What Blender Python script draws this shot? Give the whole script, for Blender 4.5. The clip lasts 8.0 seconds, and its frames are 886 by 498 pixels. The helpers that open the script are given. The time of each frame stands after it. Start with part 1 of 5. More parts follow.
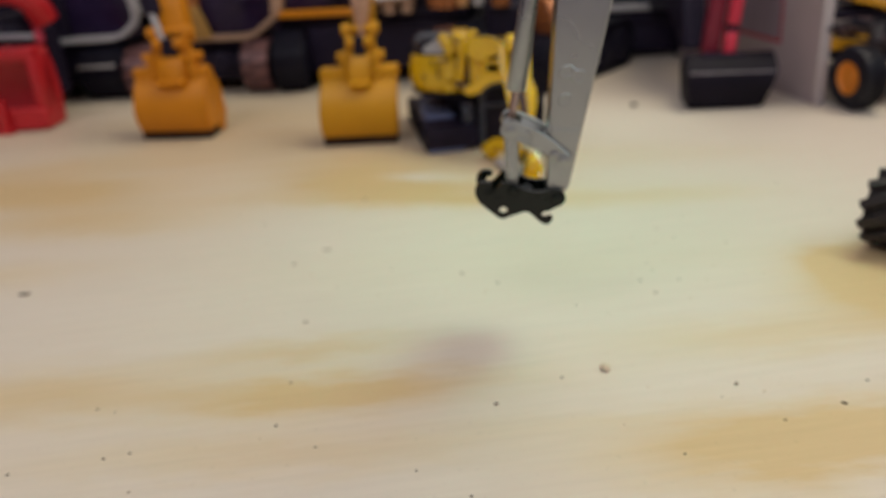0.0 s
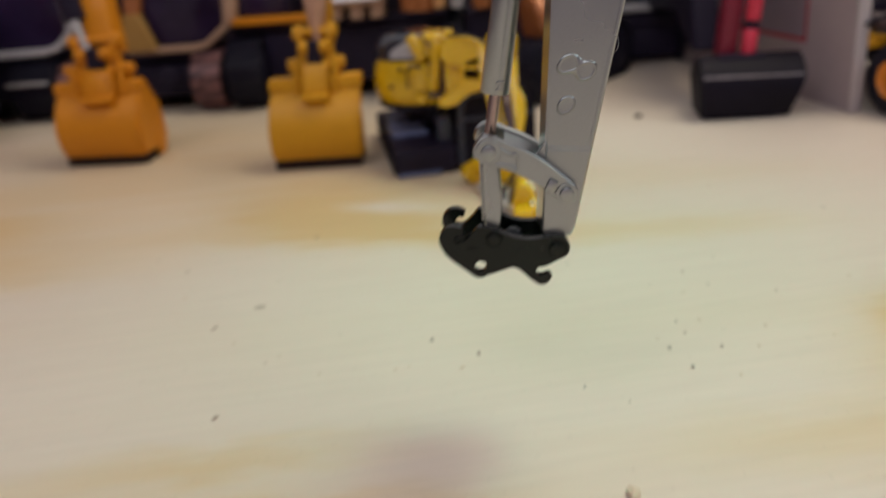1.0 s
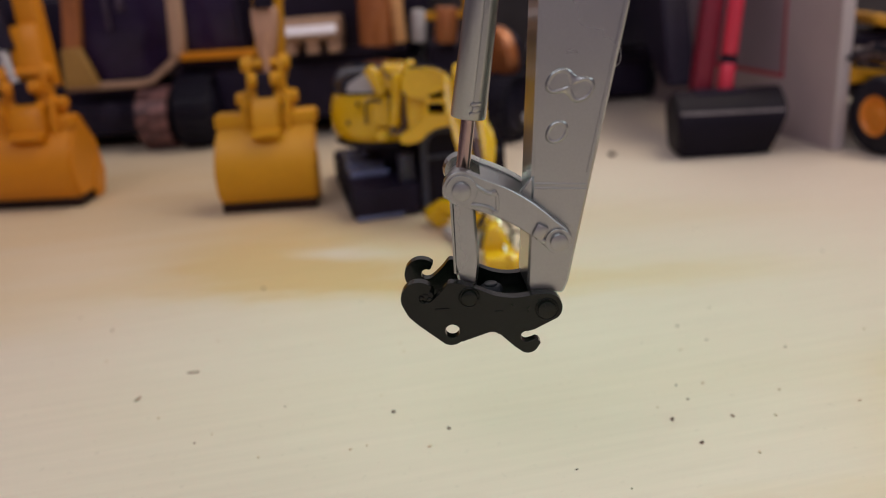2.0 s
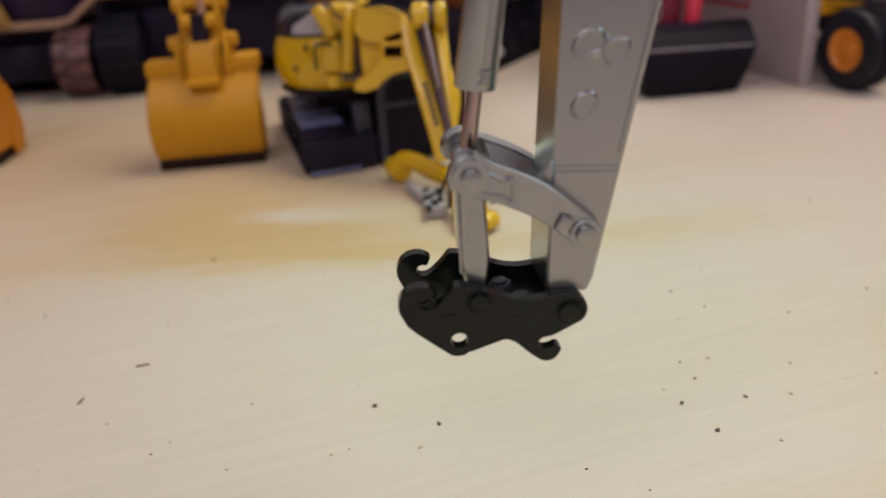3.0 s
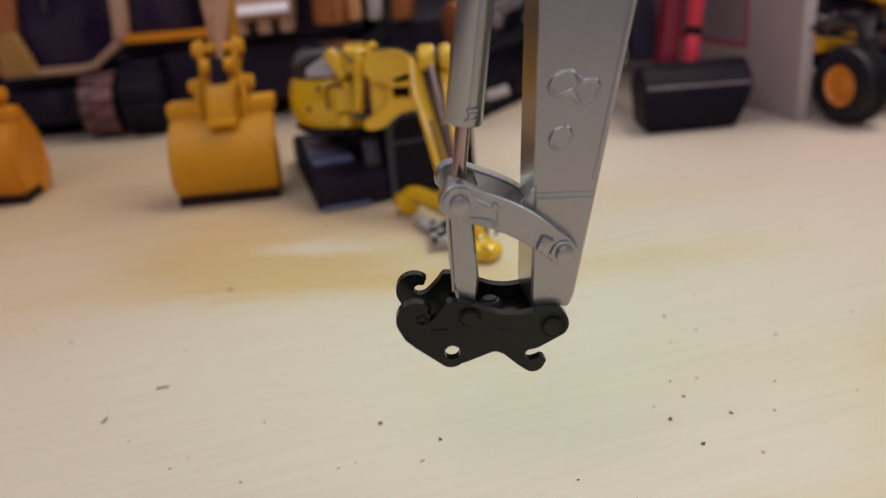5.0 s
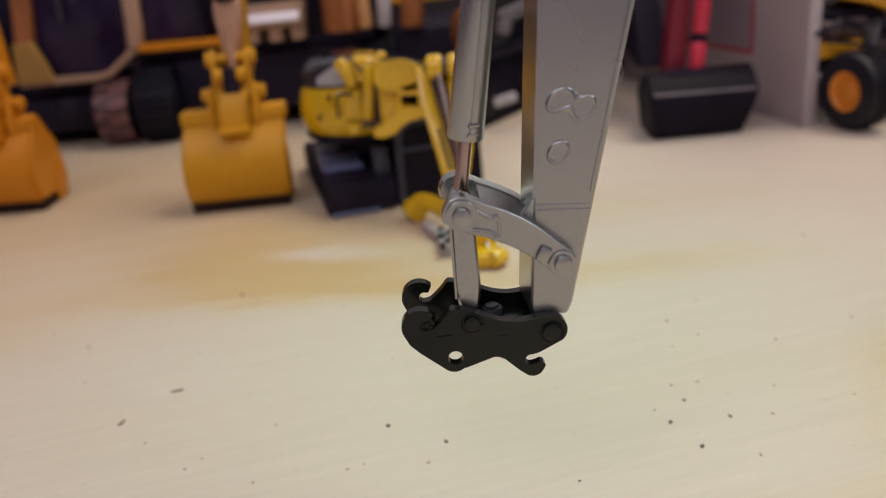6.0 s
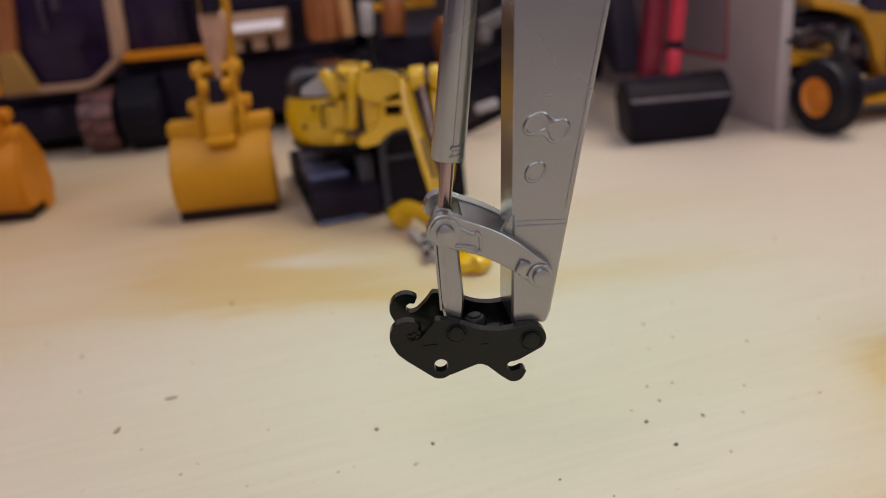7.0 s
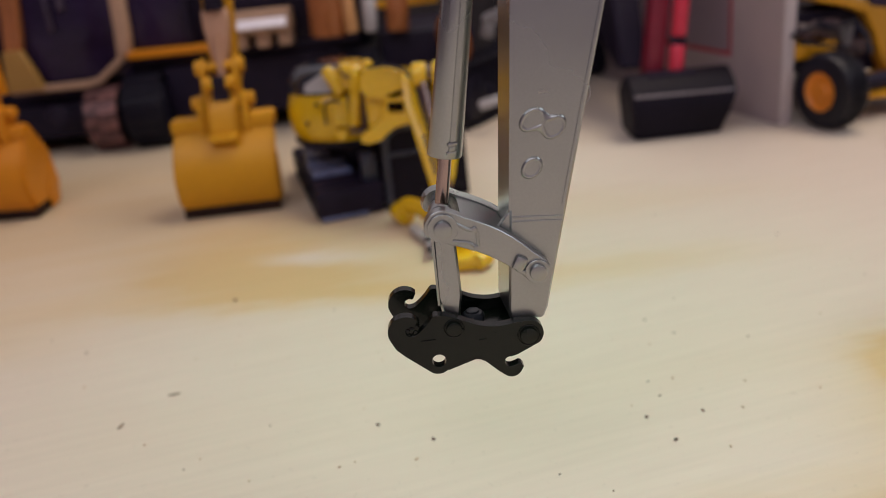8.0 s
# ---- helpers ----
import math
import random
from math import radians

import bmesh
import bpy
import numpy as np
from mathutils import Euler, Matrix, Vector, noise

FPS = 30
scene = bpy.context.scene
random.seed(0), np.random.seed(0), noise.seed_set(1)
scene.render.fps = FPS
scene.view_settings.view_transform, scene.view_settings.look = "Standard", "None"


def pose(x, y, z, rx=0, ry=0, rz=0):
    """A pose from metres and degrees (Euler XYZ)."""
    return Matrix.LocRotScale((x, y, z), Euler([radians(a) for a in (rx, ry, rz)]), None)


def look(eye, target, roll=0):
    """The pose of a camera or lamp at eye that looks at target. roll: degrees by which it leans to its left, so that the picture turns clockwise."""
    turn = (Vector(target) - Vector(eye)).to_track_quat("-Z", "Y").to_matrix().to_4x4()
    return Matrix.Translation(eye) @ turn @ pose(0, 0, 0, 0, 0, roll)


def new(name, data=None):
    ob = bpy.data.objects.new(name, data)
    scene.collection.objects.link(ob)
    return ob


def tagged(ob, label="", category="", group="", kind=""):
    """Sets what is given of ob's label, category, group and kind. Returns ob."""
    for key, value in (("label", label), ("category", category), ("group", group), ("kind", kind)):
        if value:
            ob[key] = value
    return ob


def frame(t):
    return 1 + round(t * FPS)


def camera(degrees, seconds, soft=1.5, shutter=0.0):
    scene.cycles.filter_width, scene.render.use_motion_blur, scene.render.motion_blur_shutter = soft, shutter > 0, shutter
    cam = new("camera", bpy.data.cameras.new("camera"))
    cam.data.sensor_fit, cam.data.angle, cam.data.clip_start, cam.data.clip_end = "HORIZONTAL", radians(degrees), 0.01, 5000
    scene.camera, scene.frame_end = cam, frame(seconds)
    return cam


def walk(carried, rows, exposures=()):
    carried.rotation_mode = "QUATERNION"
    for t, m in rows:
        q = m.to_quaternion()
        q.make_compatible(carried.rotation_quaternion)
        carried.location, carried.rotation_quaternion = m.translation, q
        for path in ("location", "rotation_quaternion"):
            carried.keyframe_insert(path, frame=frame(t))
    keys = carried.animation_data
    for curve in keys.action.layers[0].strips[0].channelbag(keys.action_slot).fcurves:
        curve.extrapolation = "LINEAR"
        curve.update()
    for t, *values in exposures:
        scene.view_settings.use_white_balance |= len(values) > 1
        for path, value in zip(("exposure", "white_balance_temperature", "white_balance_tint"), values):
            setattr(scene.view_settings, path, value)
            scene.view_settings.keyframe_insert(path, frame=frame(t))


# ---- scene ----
cam = camera(57.58, 8.0, 0.9, 0.5)
PATH = [
    (0.0, (0.07936, 0.03395, 0.12512), (0.04185, 0.39947, -0.03295), -4.27),
    (0.3, (0.08158, 0.04716, 0.12083), (0.04345, 0.41248, -0.03754), -4.16),
    (0.5, (0.07883, 0.05752, 0.12172), (0.03983, 0.42336, -0.03523), -4.06),
    (0.7, (0.07951, 0.07163, 0.11706), (0.04405, 0.43864, -0.03801), -3.83),
    (0.9, (0.07974, 0.09115, 0.10844), (0.04701, 0.45931, -0.04450), -3.98),
    (1.0, (0.08147, 0.10449, 0.10676), (0.04796, 0.47351, -0.04391), -5.12),
    (1.1, (0.08214, 0.11343, 0.10607), (0.05366, 0.48415, -0.04141), -5.02),
    (1.2, (0.08387, 0.11890, 0.10756), (0.05280, 0.49004, -0.03834), -5.07),
    (1.4, (0.08307, 0.12425, 0.10074), (0.05630, 0.49696, -0.04200), -4.57),
    (1.5, (0.08223, 0.12899, 0.09907), (0.06197, 0.50416, -0.03818), -4.34),
    (1.7, (0.08170, 0.13099, 0.09777), (0.06361, 0.50966, -0.02984), -4.09),
    (2.8, (0.07030, 0.15446, 0.09944), (0.07888, 0.51935, -0.06422), -5.26),
    (3.0, (0.07050, 0.15760, 0.09978), (0.08345, 0.52110, -0.06645), -4.78),
    (3.5, (0.07110, 0.15788, 0.09977), (0.08773, 0.52450, -0.05933), -4.41),
    (4.0, (0.07160, 0.15690, 0.10095), (0.08580, 0.52595, -0.05270), -4.97),
    (4.2, (0.07181, 0.15456, 0.10071), (0.08525, 0.52401, -0.05203), -5.12),
    (5.3, (0.07355, 0.14426, 0.10253), (0.07903, 0.51590, -0.04529), -5.48),
    (5.5, (0.07371, 0.14361, 0.10303), (0.07882, 0.51504, -0.04534), -5.45),
    (6.0, (0.07441, 0.14141, 0.10453), (0.07617, 0.51358, -0.04203), -5.87),
    (6.5, (0.07425, 0.13669, 0.10747), (0.07597, 0.50825, -0.04067), -6.32),
    (7.0, (0.07442, 0.13514, 0.10949), (0.08423, 0.50690, -0.03782), -6.03),
    (7.5, (0.07549, 0.13373, 0.11011), (0.08488, 0.50563, -0.03687), -6.04),
    (8.0, (0.07587, 0.13438, 0.10948), (0.08224, 0.50573, -0.03904), -6.40),
]
walk(cam, [(t, look(eye, target, roll)) for t, eye, target, roll in PATH], exposures=((0.0, 0.08, 6390, 0), (0.5, 0.02, 6395, 1), (1.0, 0.0, 6410, 4), (1.6, 0.0, 6470, 8), (3.0, 0.0, 6510, 12), (8.0, 0.0, 6510, 12)))

# ---- world, lamp and exposure ----
cam.data.dof.use_dof = True
cam.data.dof.focus_distance = 0.138
cam.data.dof.aperture_fstop = 15.0
scene.view_settings.exposure = 0.0

world = bpy.data.worlds.new("room_air")
world.use_nodes = True
scene.world = world
world.node_tree.nodes["Background"].inputs[0].default_value = (0.55, 0.5, 0.55, 1)
world.node_tree.nodes["Background"].inputs[1].default_value = 0.25

MM = 0.001


# ---- materials ----
def mat(name, colour, rough=0.5, metal=0.0, vary=0.12, grain=400.0, bump=0.15, dark=None, coat=0.0, patch=25.0, spec=0.5):
    """A painted, moulded or cast surface: fine grain, wider stains, and a fine relief."""
    m = bpy.data.materials.new(name)
    m.use_nodes = True
    nt = m.node_tree
    n, l = nt.nodes, nt.links
    b = n["Principled BSDF"]
    tc = n.new("ShaderNodeTexCoord")
    fine, wide = n.new("ShaderNodeTexNoise"), n.new("ShaderNodeTexNoise")
    fine.inputs["Scale"].default_value = grain
    fine.inputs["Detail"].default_value = 4
    wide.inputs["Scale"].default_value = patch
    wide.inputs["Detail"].default_value = 5
    l.new(tc.outputs["Object"], fine.inputs["Vector"])
    l.new(tc.outputs["Object"], wide.inputs["Vector"])
    mixf = n.new("ShaderNodeMath")
    mixf.operation = "MULTIPLY_ADD"
    mixf.inputs[1].default_value = 0.4
    l.new(fine.outputs["Fac"], mixf.inputs[0])
    l.new(wide.outputs["Fac"], mixf.inputs[2])
    ramp = n.new("ShaderNodeValToRGB")
    ramp.color_ramp.elements[0].position, ramp.color_ramp.elements[1].position = 0.45, 0.95
    low = dark or tuple(c * (1 - 2 * vary) for c in colour)
    high = tuple(min(1, c * (1 + vary)) for c in colour)
    ramp.color_ramp.elements[0].color = (*low, 1)
    ramp.color_ramp.elements[1].color = (*high, 1)
    l.new(mixf.outputs[0], ramp.inputs[0])
    l.new(ramp.outputs[0], b.inputs["Base Color"])
    rr = n.new("ShaderNodeMapRange")
    rr.inputs["To Min"].default_value, rr.inputs["To Max"].default_value = max(0.03, rough - 0.12), min(1, rough + 0.12)
    l.new(wide.outputs["Fac"], rr.inputs["Value"])
    l.new(rr.outputs[0], b.inputs["Roughness"])
    b.inputs["Metallic"].default_value = metal
    b.inputs["Coat Weight"].default_value = coat
    b.inputs["Specular IOR Level"].default_value = spec
    bp = n.new("ShaderNodeBump")
    bp.inputs["Strength"].default_value = bump
    bp.inputs["Distance"].default_value = 0.0002
    l.new(fine.outputs["Fac"], bp.inputs["Height"])
    l.new(bp.outputs[0], b.inputs["Normal"])
    return m


def plywood_material():
    """Pale sanded plywood: broad yellow grain bands that wander along the sheet, fine pores, and light painted into
    some patches.
    """
    m = bpy.data.materials.new("sanded_plywood")
    m.use_nodes = True
    nt = m.node_tree
    n, l = nt.nodes, nt.links
    b = n["Principled BSDF"]
    tc = n.new("ShaderNodeTexCoord")

    def math_node(op, a, c=None, d=None):
        k = n.new("ShaderNodeMath")
        k.operation = op
        for slot, v in zip(k.inputs, (a, c, d)):
            if v is None:
                continue
            if isinstance(v, (int, float)):
                slot.default_value = v
            else:
                l.new(v, slot)
        return k.outputs[0]

    def noise_node(scale, stretch, turn, detail=3.0, rough=0.5, distort=0.0):
        mp = n.new("ShaderNodeMapping")
        mp.inputs["Rotation"].default_value = (0, 0, radians(-turn))
        l.new(tc.outputs["Object"], mp.inputs["Vector"])
        st = n.new("ShaderNodeMapping")
        st.inputs["Scale"].default_value = stretch
        l.new(mp.outputs[0], st.inputs["Vector"])
        t = n.new("ShaderNodeTexNoise")
        t.inputs["Scale"].default_value = scale
        t.inputs["Detail"].default_value = detail
        t.inputs["Roughness"].default_value = rough
        t.inputs["Distortion"].default_value = distort
        l.new(st.outputs[0], t.inputs["Vector"])
        return t.outputs["Fac"]

    sep = n.new("ShaderNodeSeparateXYZ")
    l.new(tc.outputs["Object"], sep.inputs[0])
    X, Y = sep.outputs[0], sep.outputs[1]
    wander = math_node("MULTIPLY", math_node("SUBTRACT", noise_node(9.0, (1, 1.6, 1), 0, 4), 0.5), 0.022)
    rag = math_node("MULTIPLY", math_node("SUBTRACT", noise_node(60.0, (1, 3, 1), 0, 4), 0.5), 0.016)

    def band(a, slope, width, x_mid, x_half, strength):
        """A grain or painted-light band along y = a + slope * x, that fades out along x."""
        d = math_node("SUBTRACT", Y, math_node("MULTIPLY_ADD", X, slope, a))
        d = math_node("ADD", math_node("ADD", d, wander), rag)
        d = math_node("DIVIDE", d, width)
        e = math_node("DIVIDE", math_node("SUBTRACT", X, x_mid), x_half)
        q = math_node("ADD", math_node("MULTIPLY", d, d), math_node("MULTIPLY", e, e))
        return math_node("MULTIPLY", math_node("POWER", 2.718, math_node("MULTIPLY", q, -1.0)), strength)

    # The wide 0.54 band is yellowish wood plus the warm dim light there.
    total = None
    # The last, negative band paints a pale reflection onto the floor.
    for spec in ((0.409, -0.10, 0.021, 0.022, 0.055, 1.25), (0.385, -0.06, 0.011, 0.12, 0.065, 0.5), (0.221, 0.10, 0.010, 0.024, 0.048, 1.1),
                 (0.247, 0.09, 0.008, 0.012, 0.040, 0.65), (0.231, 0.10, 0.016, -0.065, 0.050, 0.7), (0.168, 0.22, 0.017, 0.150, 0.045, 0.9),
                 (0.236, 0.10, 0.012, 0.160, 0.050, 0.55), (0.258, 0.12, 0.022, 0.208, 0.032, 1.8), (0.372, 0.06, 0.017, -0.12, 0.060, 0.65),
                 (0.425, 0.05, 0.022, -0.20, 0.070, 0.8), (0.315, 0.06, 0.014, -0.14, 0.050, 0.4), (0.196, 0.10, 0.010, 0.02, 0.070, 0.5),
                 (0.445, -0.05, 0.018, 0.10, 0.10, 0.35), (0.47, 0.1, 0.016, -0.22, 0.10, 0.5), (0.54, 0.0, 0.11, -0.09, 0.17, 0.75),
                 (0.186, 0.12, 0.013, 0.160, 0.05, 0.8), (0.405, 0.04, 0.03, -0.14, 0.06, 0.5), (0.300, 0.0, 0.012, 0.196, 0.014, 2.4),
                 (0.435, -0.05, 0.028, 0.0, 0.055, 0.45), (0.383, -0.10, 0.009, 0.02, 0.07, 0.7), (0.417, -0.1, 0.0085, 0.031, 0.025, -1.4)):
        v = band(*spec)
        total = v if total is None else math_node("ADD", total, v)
    streak = noise_node(1.0, (7, 95, 1), 9, 3, 0.55)
    total = math_node("MULTIPLY", total, math_node("MULTIPLY_ADD", streak, 0.9, 0.6))
    drift = math_node("MULTIPLY", math_node("SUBTRACT", noise_node(2.4, (1, 4, 1), 7, 3, 0.5, 0.6), 0.5), 0.7)
    total = math_node("ADD", total, drift)
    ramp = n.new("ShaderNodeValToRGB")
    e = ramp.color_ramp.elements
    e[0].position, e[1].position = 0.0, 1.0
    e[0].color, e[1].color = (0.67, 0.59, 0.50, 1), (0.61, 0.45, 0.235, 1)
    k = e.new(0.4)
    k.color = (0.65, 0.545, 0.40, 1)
    l.new(total, ramp.inputs[0])
    pore = noise_node(1.0, (26, 420, 1), 11.5, 6, 0.6)
    pr = n.new("ShaderNodeMapRange")
    pr.inputs["From Min"].default_value, pr.inputs["From Max"].default_value = 0.25, 0.7
    pr.inputs["To Min"].default_value, pr.inputs["To Max"].default_value = 0.945, 1.025
    l.new(pore, pr.inputs["Value"])
    fleck = noise_node(420.0, (1, 1, 1), 0, 3)
    fr = n.new("ShaderNodeMapRange")
    fr.inputs["From Min"].default_value, fr.inputs["From Max"].default_value = 0.22, 0.36
    fr.inputs["To Min"].default_value, fr.inputs["To Max"].default_value = 0.9, 1.0
    l.new(fleck, fr.inputs["Value"])
    shade = math_node("MULTIPLY", pr.outputs[0], fr.outputs[0])
    mul = n.new("ShaderNodeMix")
    mul.data_type, mul.blend_type = "RGBA", "MULTIPLY"
    mul.inputs["Factor"].default_value = 1.0
    # brighter floor behind the arm, its light put into a paler wood colour
    lit_floor = n.new("ShaderNodeMix")
    lit_floor.data_type = "RGBA"
    lit_floor.inputs[7].default_value = (0.74, 0.69, 0.58, 1)
    l.new(band(0.497, 0.05, 0.055, 0.135, 0.05, 0.85), lit_floor.inputs["Factor"])
    l.new(ramp.outputs[0], lit_floor.inputs[6])
    l.new(lit_floor.outputs[2], mul.inputs[6])
    l.new(shade, mul.inputs[7])
    l.new(mul.outputs[2], b.inputs["Base Color"])
    b.inputs["Roughness"].default_value = 0.5
    bp = n.new("ShaderNodeBump")
    bp.inputs["Strength"].default_value = 0.12
    bp.inputs["Distance"].default_value = 0.0003
    l.new(pore, bp.inputs["Height"])
    l.new(bp.outputs[0], b.inputs["Normal"])
    return m


PLYWOOD = plywood_material()
SILVER = mat("silver_paint", (0.383, 0.415, 0.405), 0.275, 0.95, 0.05, 2200, 0.03, coat=0.3)
BOLTGREY = mat("worn_grey_bolt", (0.045, 0.058, 0.066), 0.4, 0.3, 0.2, 700, 0.2)
CHROME = mat("polished_rod", (0.44, 0.345, 0.31), 0.16, 1.0, 0.08, 300, 0.02)
BLACK = mat("black_coating", (0.006, 0.0105, 0.007), 0.20, 0.0, 0.25, 700, 0.25, spec=0.33)
YELLOW = mat("ochre_yellow_paint", (0.60, 0.288, 0.009), 0.42, 0.0, 0.06, 500, 0.1, spec=0.3)
YELLOW_WARM = mat("orange_yellow_paint", (0.60, 0.22, 0.007), 0.42, 0.0, 0.06, 500, 0.1, spec=0.3)
LEMON = mat("bright_yellow_paint", (0.77, 0.475, 0.008), 0.22, 0.0, 0.10, 500, 0.04, coat=0.5)
RUBBER = mat("black_rubber", (0.012, 0.011, 0.021), 0.5, 0.0, 0.3, 500, 0.3, spec=0.3)
# lighter copy of the rubber: light on the lugs put into colour
LITRUBBER = mat("lit_black_rubber", (0.040, 0.034, 0.034), 0.55, 0.0, 0.3, 500, 0.3, spec=0.3)
TRACKBLACK = mat("black_track_plastic", (0.011, 0.010, 0.021), 0.45, 0.0, 0.3, 400, 0.3, spec=0.2)
RUST = mat("worn_brown_track", (0.21, 0.10, 0.095), 0.45, 0.2, 0.42, 300, 0.3, dark=(0.012, 0.008, 0.014), patch=160.0)
RED = mat("red_paint", (0.50, 0.012, 0.02), 0.4, 0.0, 0.1, 400, 0.1)
PINKRED = mat("crimson_paint", (0.64, 0.035, 0.075), 0.38, 0.0, 0.08, 400, 0.1)
DARKBODY = mat("charcoal_plastic", (0.015, 0.011, 0.026), 0.5, 0.0, 0.2, 400, 0.2, spec=0.18)
DEEPBLACK = mat("satin_black_paint", (0.009, 0.007, 0.014), 0.48, 0.0, 0.2, 400, 0.15, spec=0.12)
DULLYELLOW = mat("dull_ochre_paint", (0.36, 0.20, 0.045), 0.5, 0.0, 0.12, 300, 0.1)
TAN = mat("tan_worn_paint", (0.46, 0.26, 0.16), 0.5, 0.1, 0.1, 300, 0.1)
GLASS = mat("tinted_window", (0.026, 0.016, 0.048), 0.15, 0.0, 0.2, 200, 0.0, spec=0.22)
CREAM = mat("cream_paint", (0.42, 0.27, 0.18), 0.5, 0.0, 0.1, 300, 0.1)
GREYWHITE = mat("light_grey_paint", (0.45, 0.44, 0.45), 0.45, 0.0, 0.1, 300, 0.1)
GLINTWHITE = mat("white_glint_plastic", (0.80, 0.77, 0.84), 0.35, 0.0, 0.04, 300, 0.1)
GREYCARD = mat("grey_card", (0.42, 0.345, 0.355), 0.75, 0.0, 0.06, 600, 0.2)
REDINK = mat("red_print", (0.42, 0.03, 0.05), 0.6, 0.0, 0.1, 600, 0.1)
ORANGE = mat("orange_hub_paint", (0.72, 0.24, 0.02), 0.42, 0.0, 0.08, 400, 0.1)
COPPER = mat("copper_brown_paint", (0.40, 0.145, 0.05), 0.24, 0.2, 0.15, 300, 0.1)
EDGEBROWN = mat("dark_brown_edge", (0.020, 0.008, 0.006), 0.5, 0.0, 0.3, 400, 0.2, spec=0.2)
CRUMB = mat("dark_crumb", (0.05, 0.036, 0.026), 0.8, 0.0, 0.3, 900, 0.4)
DARKGRIT = mat("dark_grit", (0.14, 0.105, 0.08), 0.8, 0.0, 0.25, 900, 0.4)
MIDCRUMB = mat("brown_grit", (0.33, 0.26, 0.19), 0.8, 0.0, 0.25, 900, 0.4)
PALECRUMB = mat("brown_crumb", (0.64, 0.53, 0.39), 0.8, 0.0, 0.1, 900, 0.3)
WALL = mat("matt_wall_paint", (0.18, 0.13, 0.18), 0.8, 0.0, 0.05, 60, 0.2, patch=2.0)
# light tints of the two unseen walls that the silver arm reflects
LILAC = mat("lilac_reflector_paint", (0.84, 0.74, 0.84), 0.8, 0.0, 0.05, 60, 0.2, patch=2.0)
PALEWALL = mat("pale_reflector_paint", (0.74, 0.74, 0.78), 0.8, 0.0, 0.05, 60, 0.2, patch=2.0)
CEIL = mat("white_ceiling_paint", (0.75, 0.73, 0.70), 0.85, 0.0, 0.04, 60, 0.2, patch=2.0)
BACKWALL = mat("dark_back_board", (0.035, 0.028, 0.032), 0.7, 0.0, 0.2, 60, 0.2, patch=3.0)


# ---- mesh helpers: all lengths in millimetres ----
def part(name, bm, material, parent=None, label="", smooth=38):
    me = bpy.data.meshes.new(name)
    bmesh.ops.recalc_face_normals(bm, faces=bm.faces)
    bmesh.ops.scale(bm, vec=(MM, MM, MM), verts=bm.verts)
    bm.to_mesh(me)
    bm.free()
    me.materials.append(material)
    me.shade_smooth()
    me.set_sharp_from_angle(angle=radians(smooth))
    ob = new(name, me)
    if parent is not None:
        ob.parent = parent
    if label:
        tagged(ob, label)
    return ob


def thing(name, x, y, z, rz, label, category, group="", kind=""):
    ob = new(name)
    ob.empty_display_size = 0.01
    ob.matrix_basis = pose(x * MM, y * MM, z * MM, 0, 0, rz)
    return tagged(ob, label, category, group, kind)


def B():
    return bmesh.new()


def box(bm, x0, x1, y0, y1, z0, z1, bevel=0.4, m=None, seg=2):
    r = bmesh.ops.create_cube(bm, size=1)
    vs = r["verts"]
    bmesh.ops.scale(bm, vec=(x1 - x0, y1 - y0, z1 - z0), verts=vs)
    bmesh.ops.translate(bm, vec=((x0 + x1) / 2, (y0 + y1) / 2, (z0 + z1) / 2), verts=vs)
    if m is not None:
        bmesh.ops.transform(bm, matrix=m, verts=vs)
    if bevel:
        es = list({e for v in vs for e in v.link_edges})
        bmesh.ops.bevel(bm, geom=es, offset=bevel, segments=seg, profile=0.5, affect="EDGES")
    return bm


def rod(bm, p0, p1, r0, r1=None, seg=24, bevel=0.0):
    p0, p1 = Vector(p0), Vector(p1)
    d = p1 - p0
    m = Matrix.Translation((p0 + p1) / 2) @ d.to_track_quat("Z", "Y").to_matrix().to_4x4()
    r = bmesh.ops.create_cone(bm, cap_ends=True, segments=seg, radius1=r0, radius2=r0 if r1 is None else r1, depth=d.length, matrix=m)
    if bevel:
        vs = set(r["verts"])
        es = [e for e in bm.edges if e.verts[0] in vs and e.verts[1] in vs and len(e.link_faces) == 2 and any(len(f.verts) > 4 for f in e.link_faces)]
        bmesh.ops.bevel(bm, geom=es, offset=bevel, segments=2, profile=0.5, affect="EDGES")
    return bm


def arc(cx, cz, r, a0, a1, n=10):
    return [(cx + r * math.cos(radians(a0 + (a1 - a0) * i / n)), cz + r * math.sin(radians(a0 + (a1 - a0) * i / n))) for i in range(n + 1)]


